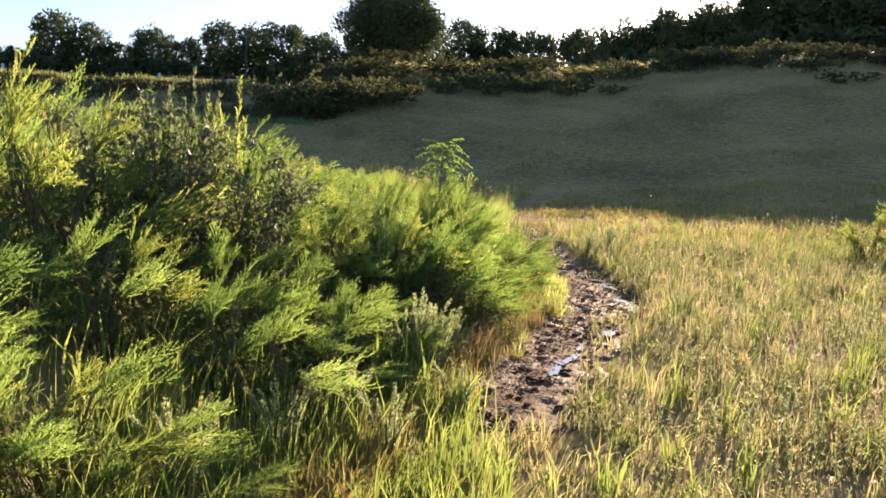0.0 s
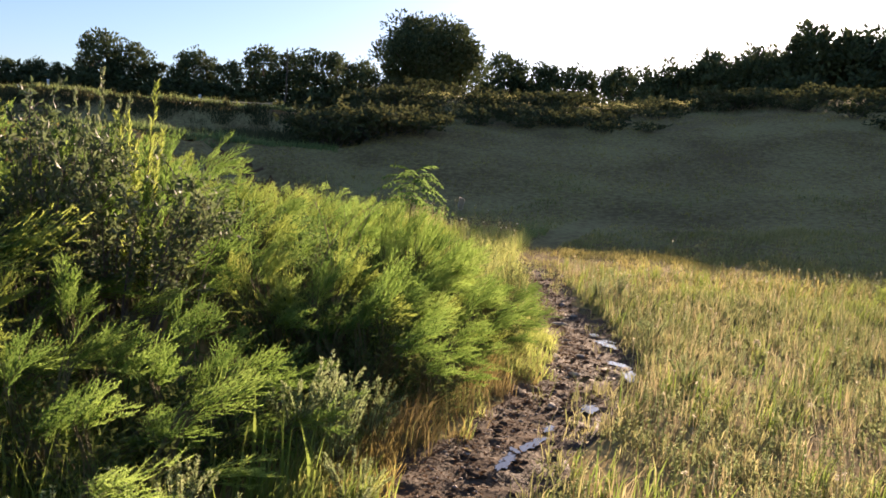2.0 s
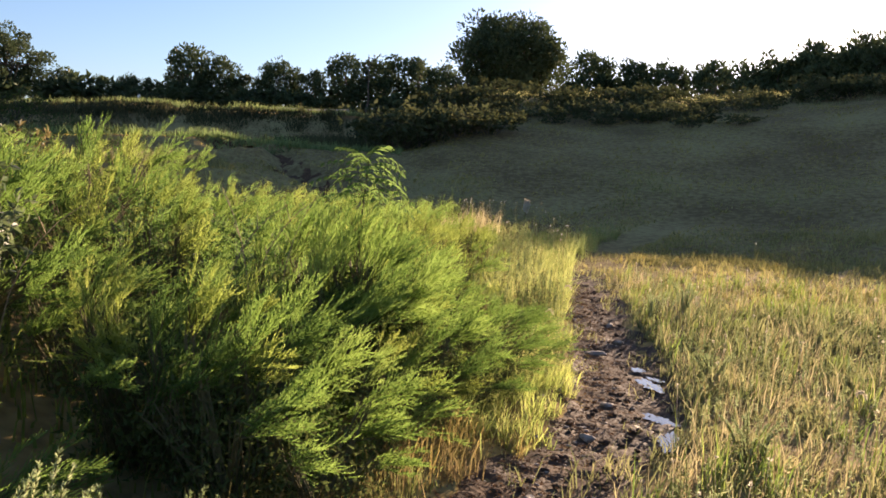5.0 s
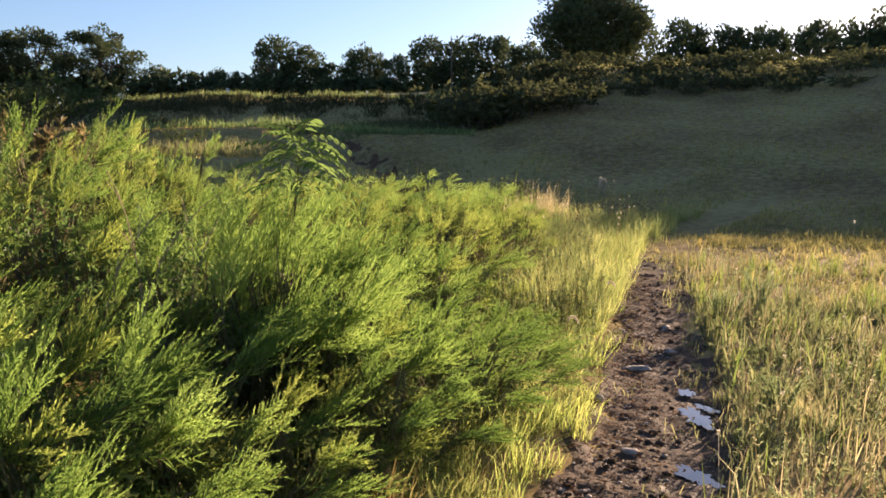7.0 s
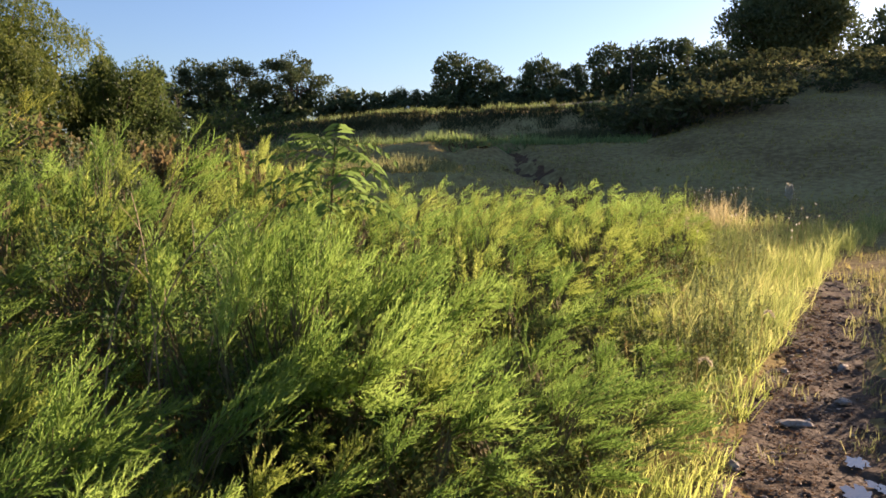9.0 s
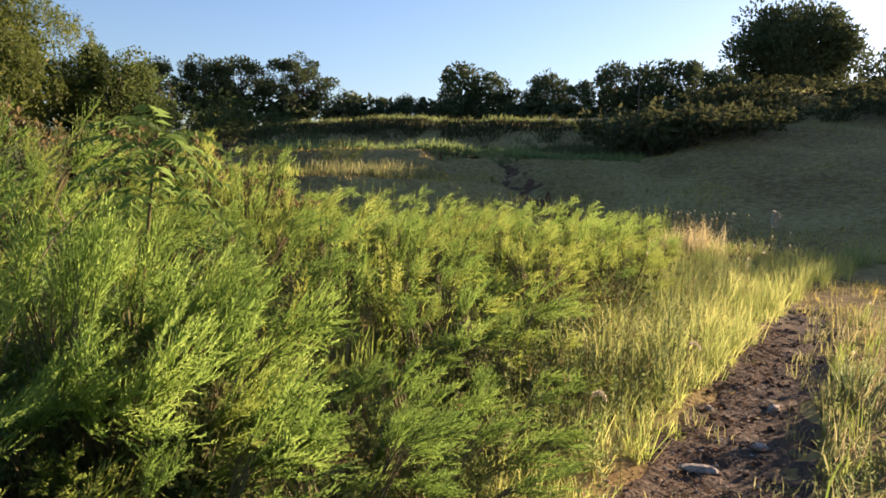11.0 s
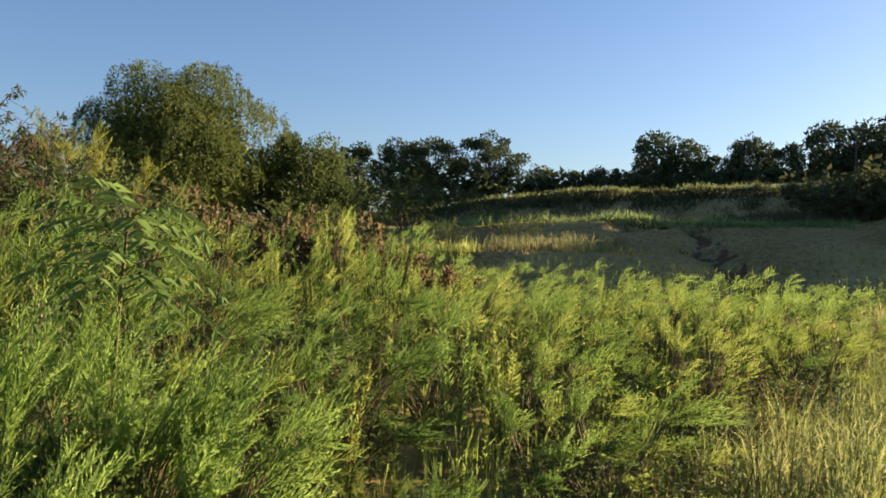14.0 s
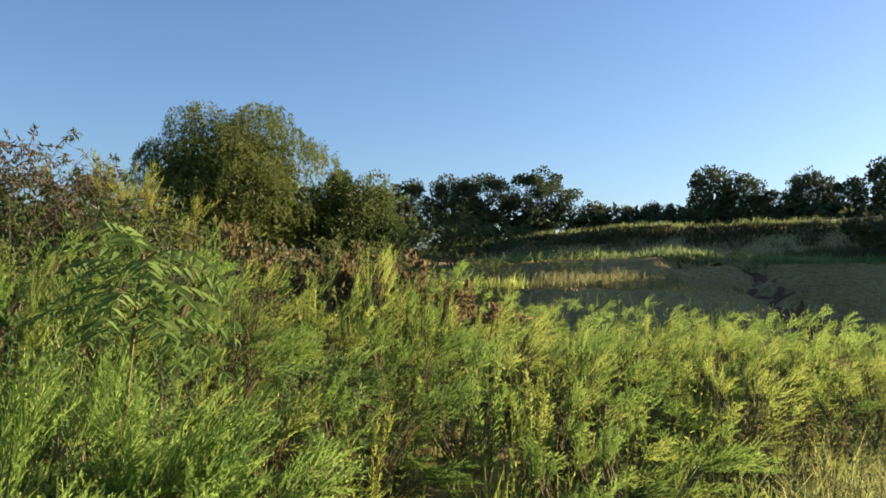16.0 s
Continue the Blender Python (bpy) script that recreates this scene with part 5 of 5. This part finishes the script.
stone_spots = ((1.72, 11.05, 0.12, 0.05, 0.4), (1.5, 10.1, 0.045, 0.035, 2.0), (1.45, 9.5, 0.04, 0.03, 1.0), (1.75, 9.2, 0.05, 0.04, 0.2), (1.6, 8.4, 0.05, 0.035, 2.6), (1.3, 7.3, 0.04, 0.03, 0.9), (1.95, 11.6, 0.05, 0.04, 0.1), (1.9, 12.6, 0.06, 0.04, 1.3), (1.52, 12.3, 0.05, 0.03, 2.2))
for i, (x, y, a, b, t) in enumerate(stone_spots):
    ob = tagged(new("stone", lump(i, (a, b), 0.025, M_STONE, "stone")), "flat pale stone lying on the muddy path", "stone", "stones on the path")
    ob.matrix_basis = Matrix.Translation((x, y, float(land(x, y)) + 0.028)) @ Matrix.Rotation(t, 4, "Z")

# clods and leaf litter on the path
g = np.random.default_rng(37)
lumps = [lump(40 + i, (0.03, 0.022), 0.014, M_CLOD, "clod") for i in range(4)]
base = []
for me in lumps:
    co = np.array([v.co[:] for v in me.vertices]); fa = np.array([p.vertices[:] for p in me.polygons])
    base.append((co, fa))
    bpy.data.meshes.remove(me)
yy = g.uniform(4.5, 17, 300)
cx = np.interp(yy, PATH_LINE[:, 1], PATH_LINE[:, 0]) + g.normal(size=300) * 0.2
pieces = []
for i, (x, y, z) in enumerate(zip(cx, yy, land(cx, yy))):
    co, fa = base[i % 4]
    s = g.uniform(0.35, 1.2); a = g.uniform(0, 6.28)
    rot = np.array([[math.cos(a), -math.sin(a), 0], [math.sin(a), math.cos(a), 0], [0, 0, 1]])
    pieces.append((co @ rot.T * s + np.array([x, y, z + 0.024]), fa))
bits = []
for i in range(320):
    y = g.uniform(5.0, 15.0)
    x = float(np.interp(y, PATH_LINE[:, 1], PATH_LINE[:, 0])) + g.normal() * 0.16 - 0.16
    co, fa = base[i % 4]
    q = g.uniform(0.18, 0.6)
    bits.append((co * q + np.array([x, y, float(land(x, y)) + 0.02]), fa))
tagged(new("pebbles", mesh_data("pebbles", *join(bits), M_STONE, True)), "small pale pebbles scattered over the mud", "pebbles", kind="stuff")
tagged(new("clods", mesh_data("clods", *join(pieces), M_CLOD, True)), "small wet clods of mud on the path", "clods", kind="stuff")
n = 8000
yy = g.uniform(4.5, 16, n)
cx = np.interp(yy, PATH_LINE[:, 1], PATH_LINE[:, 0]) + g.normal(size=n) * 0.26 - 0.22
pos = np.stack([cx, yy, land(cx, yy) + g.uniform(0.025, 0.04, n)], 1)
way = unit(rand_dirs(g, n) * np.array([1, 1, 0.25]))
tagged(new("leaf_litter", mesh_data("leaf_litter", *kite_leaves(pos, way, g.uniform(0.01, 0.036, n), 0.010, g), M_LITTER)), "fallen brown leaves and bits on the path", "leaf litter", kind="stuff")


def puddle(x, y, a, b, turn, seed):
    """Still water with a ragged outline."""
    gg = np.random.default_rng(seed)
    k = 72
    t = np.arange(k) * 2 * np.pi / k
    r = 1 + 0.24 * np.sin(2 * t + gg.uniform(0, 6)) + 0.14 * np.sin(5 * t + gg.uniform(0, 6)) + 0.12 * np.sin(9 * t + gg.uniform(0, 6)) + 0.12 * np.sin(16 * t + gg.uniform(0, 6))
    px, py = a * r * np.cos(t), b * r * np.sin(t)
    c, s = math.cos(turn), math.sin(turn)
    z = float(land(x, y)) + 0.034
    v = np.concatenate([[[x, y, z]], np.stack([x + c * px - s * py, y + s * px + c * py, np.full(k, z)], 1)])
    f = np.stack([np.zeros(k, int), 1 + np.arange(k), 1 + (np.arange(k) + 1) % k], 1)
    tagged(new("puddle", mesh_data("puddle", v, f, M_WATER)), "small puddle on the muddy path reflecting the sky", "puddle", "puddles", "structure")


for i, q in enumerate(((2.11, 9.93, 0.08, 0.17, 0.2), (2.09, 8.94, 0.07, 0.14, 0.4), (2.06, 10.5, 0.045, 0.1, 0.1), (2.11, 8.38, 0.08, 0.2, 0.1), (1.1, 6.36, 0.04, 0.17, -0.45), (0.92, 5.98, 0.045, 0.13, -0.3), (1.24, 6.75, 0.03, 0.08, -0.5), (0.98, 6.2, 0.025, 0.05, 0.3), (1.59, 7.3, 0.05, 0.14, -0.4), (2.18, 10.15, 0.05, 0.08, 0.9))):
    puddle(*q, i)


def guard_rail():
    ob = tagged(new("guard_rail"), "pale steel guard rail along the upper terrace", "guard rail")
    a, b = np.array([-22.1, 63.0]), np.array([-16.0, 63.6])
    n = 9
    pts = [a + (b - a) * i / (n - 1) for i in range(n)]
    zs = [float(land(*q)) for q in pts]
    d = unit((b - a)[None])[0]
    bm = bmesh.new()
    prof = [(0.0, 0.0), (0.04, 0.03), (0.0, 0.06), (0.0, 0.08), (0.04, 0.11), (0.0, 0.14)]
    rows = []
    for q, z in zip(pts, zs):
        rows.append([bm.verts.new((q[0] + d[1] * o, q[1] - d[0] * o - 0.06, z + 0.3 + h)) for o, h in prof])
    for r0, r1 in zip(rows, rows[1:]):
        for i in range(len(prof) - 1):
            bm.faces.new((r0[i], r1[i], r1[i + 1], r0[i + 1]))
    bmesh.ops.solidify(bm, geom=bm.faces[:], thickness=0.012)
    me = bpy.data.meshes.new("beam"); bm.to_mesh(me); bm.free(); me.materials.append(M_RAIL)
    part_of("beam", me, ob)
    for q, z in zip(pts, zs):
        part_of("post", mesh_data("post", *tubes(np.array([[[q[0], q[1] + 0.05, z - 0.2], [q[0], q[1] + 0.05, z + 0.2], [q[0], q[1] + 0.05, z + 0.44]]]), np.full((1, 3), 0.04), 8), M_RAIL), ob)


guard_rail()


def marker(x, y, h):
    ob = tagged(new("marker_post"), "small white marker post at the field's edge", "post", "white posts below the trees")
    z = float(land(x, y))
    part_of("shaft", mesh_data("shaft", *tubes(np.array([[[0, 0, -0.2], [0, 0, h * 0.5], [0, 0, h]]]), np.array([[0.16, 0.15, 0.13]]), 10), M_WHITE), ob)
    part_of("cap", mesh_data("cap", *tubes(np.array([[[0, 0, h], [0, 0, h + 0.08], [0, 0, h + 0.16]]]), np.array([[0.19, 0.17, 0.02]]), 10), M_WHITE), ob)
    ob.location = (x, y, z)


marker(-45.7, 85.4, 1.5)
marker(-31.5, 91.0, 1.2)
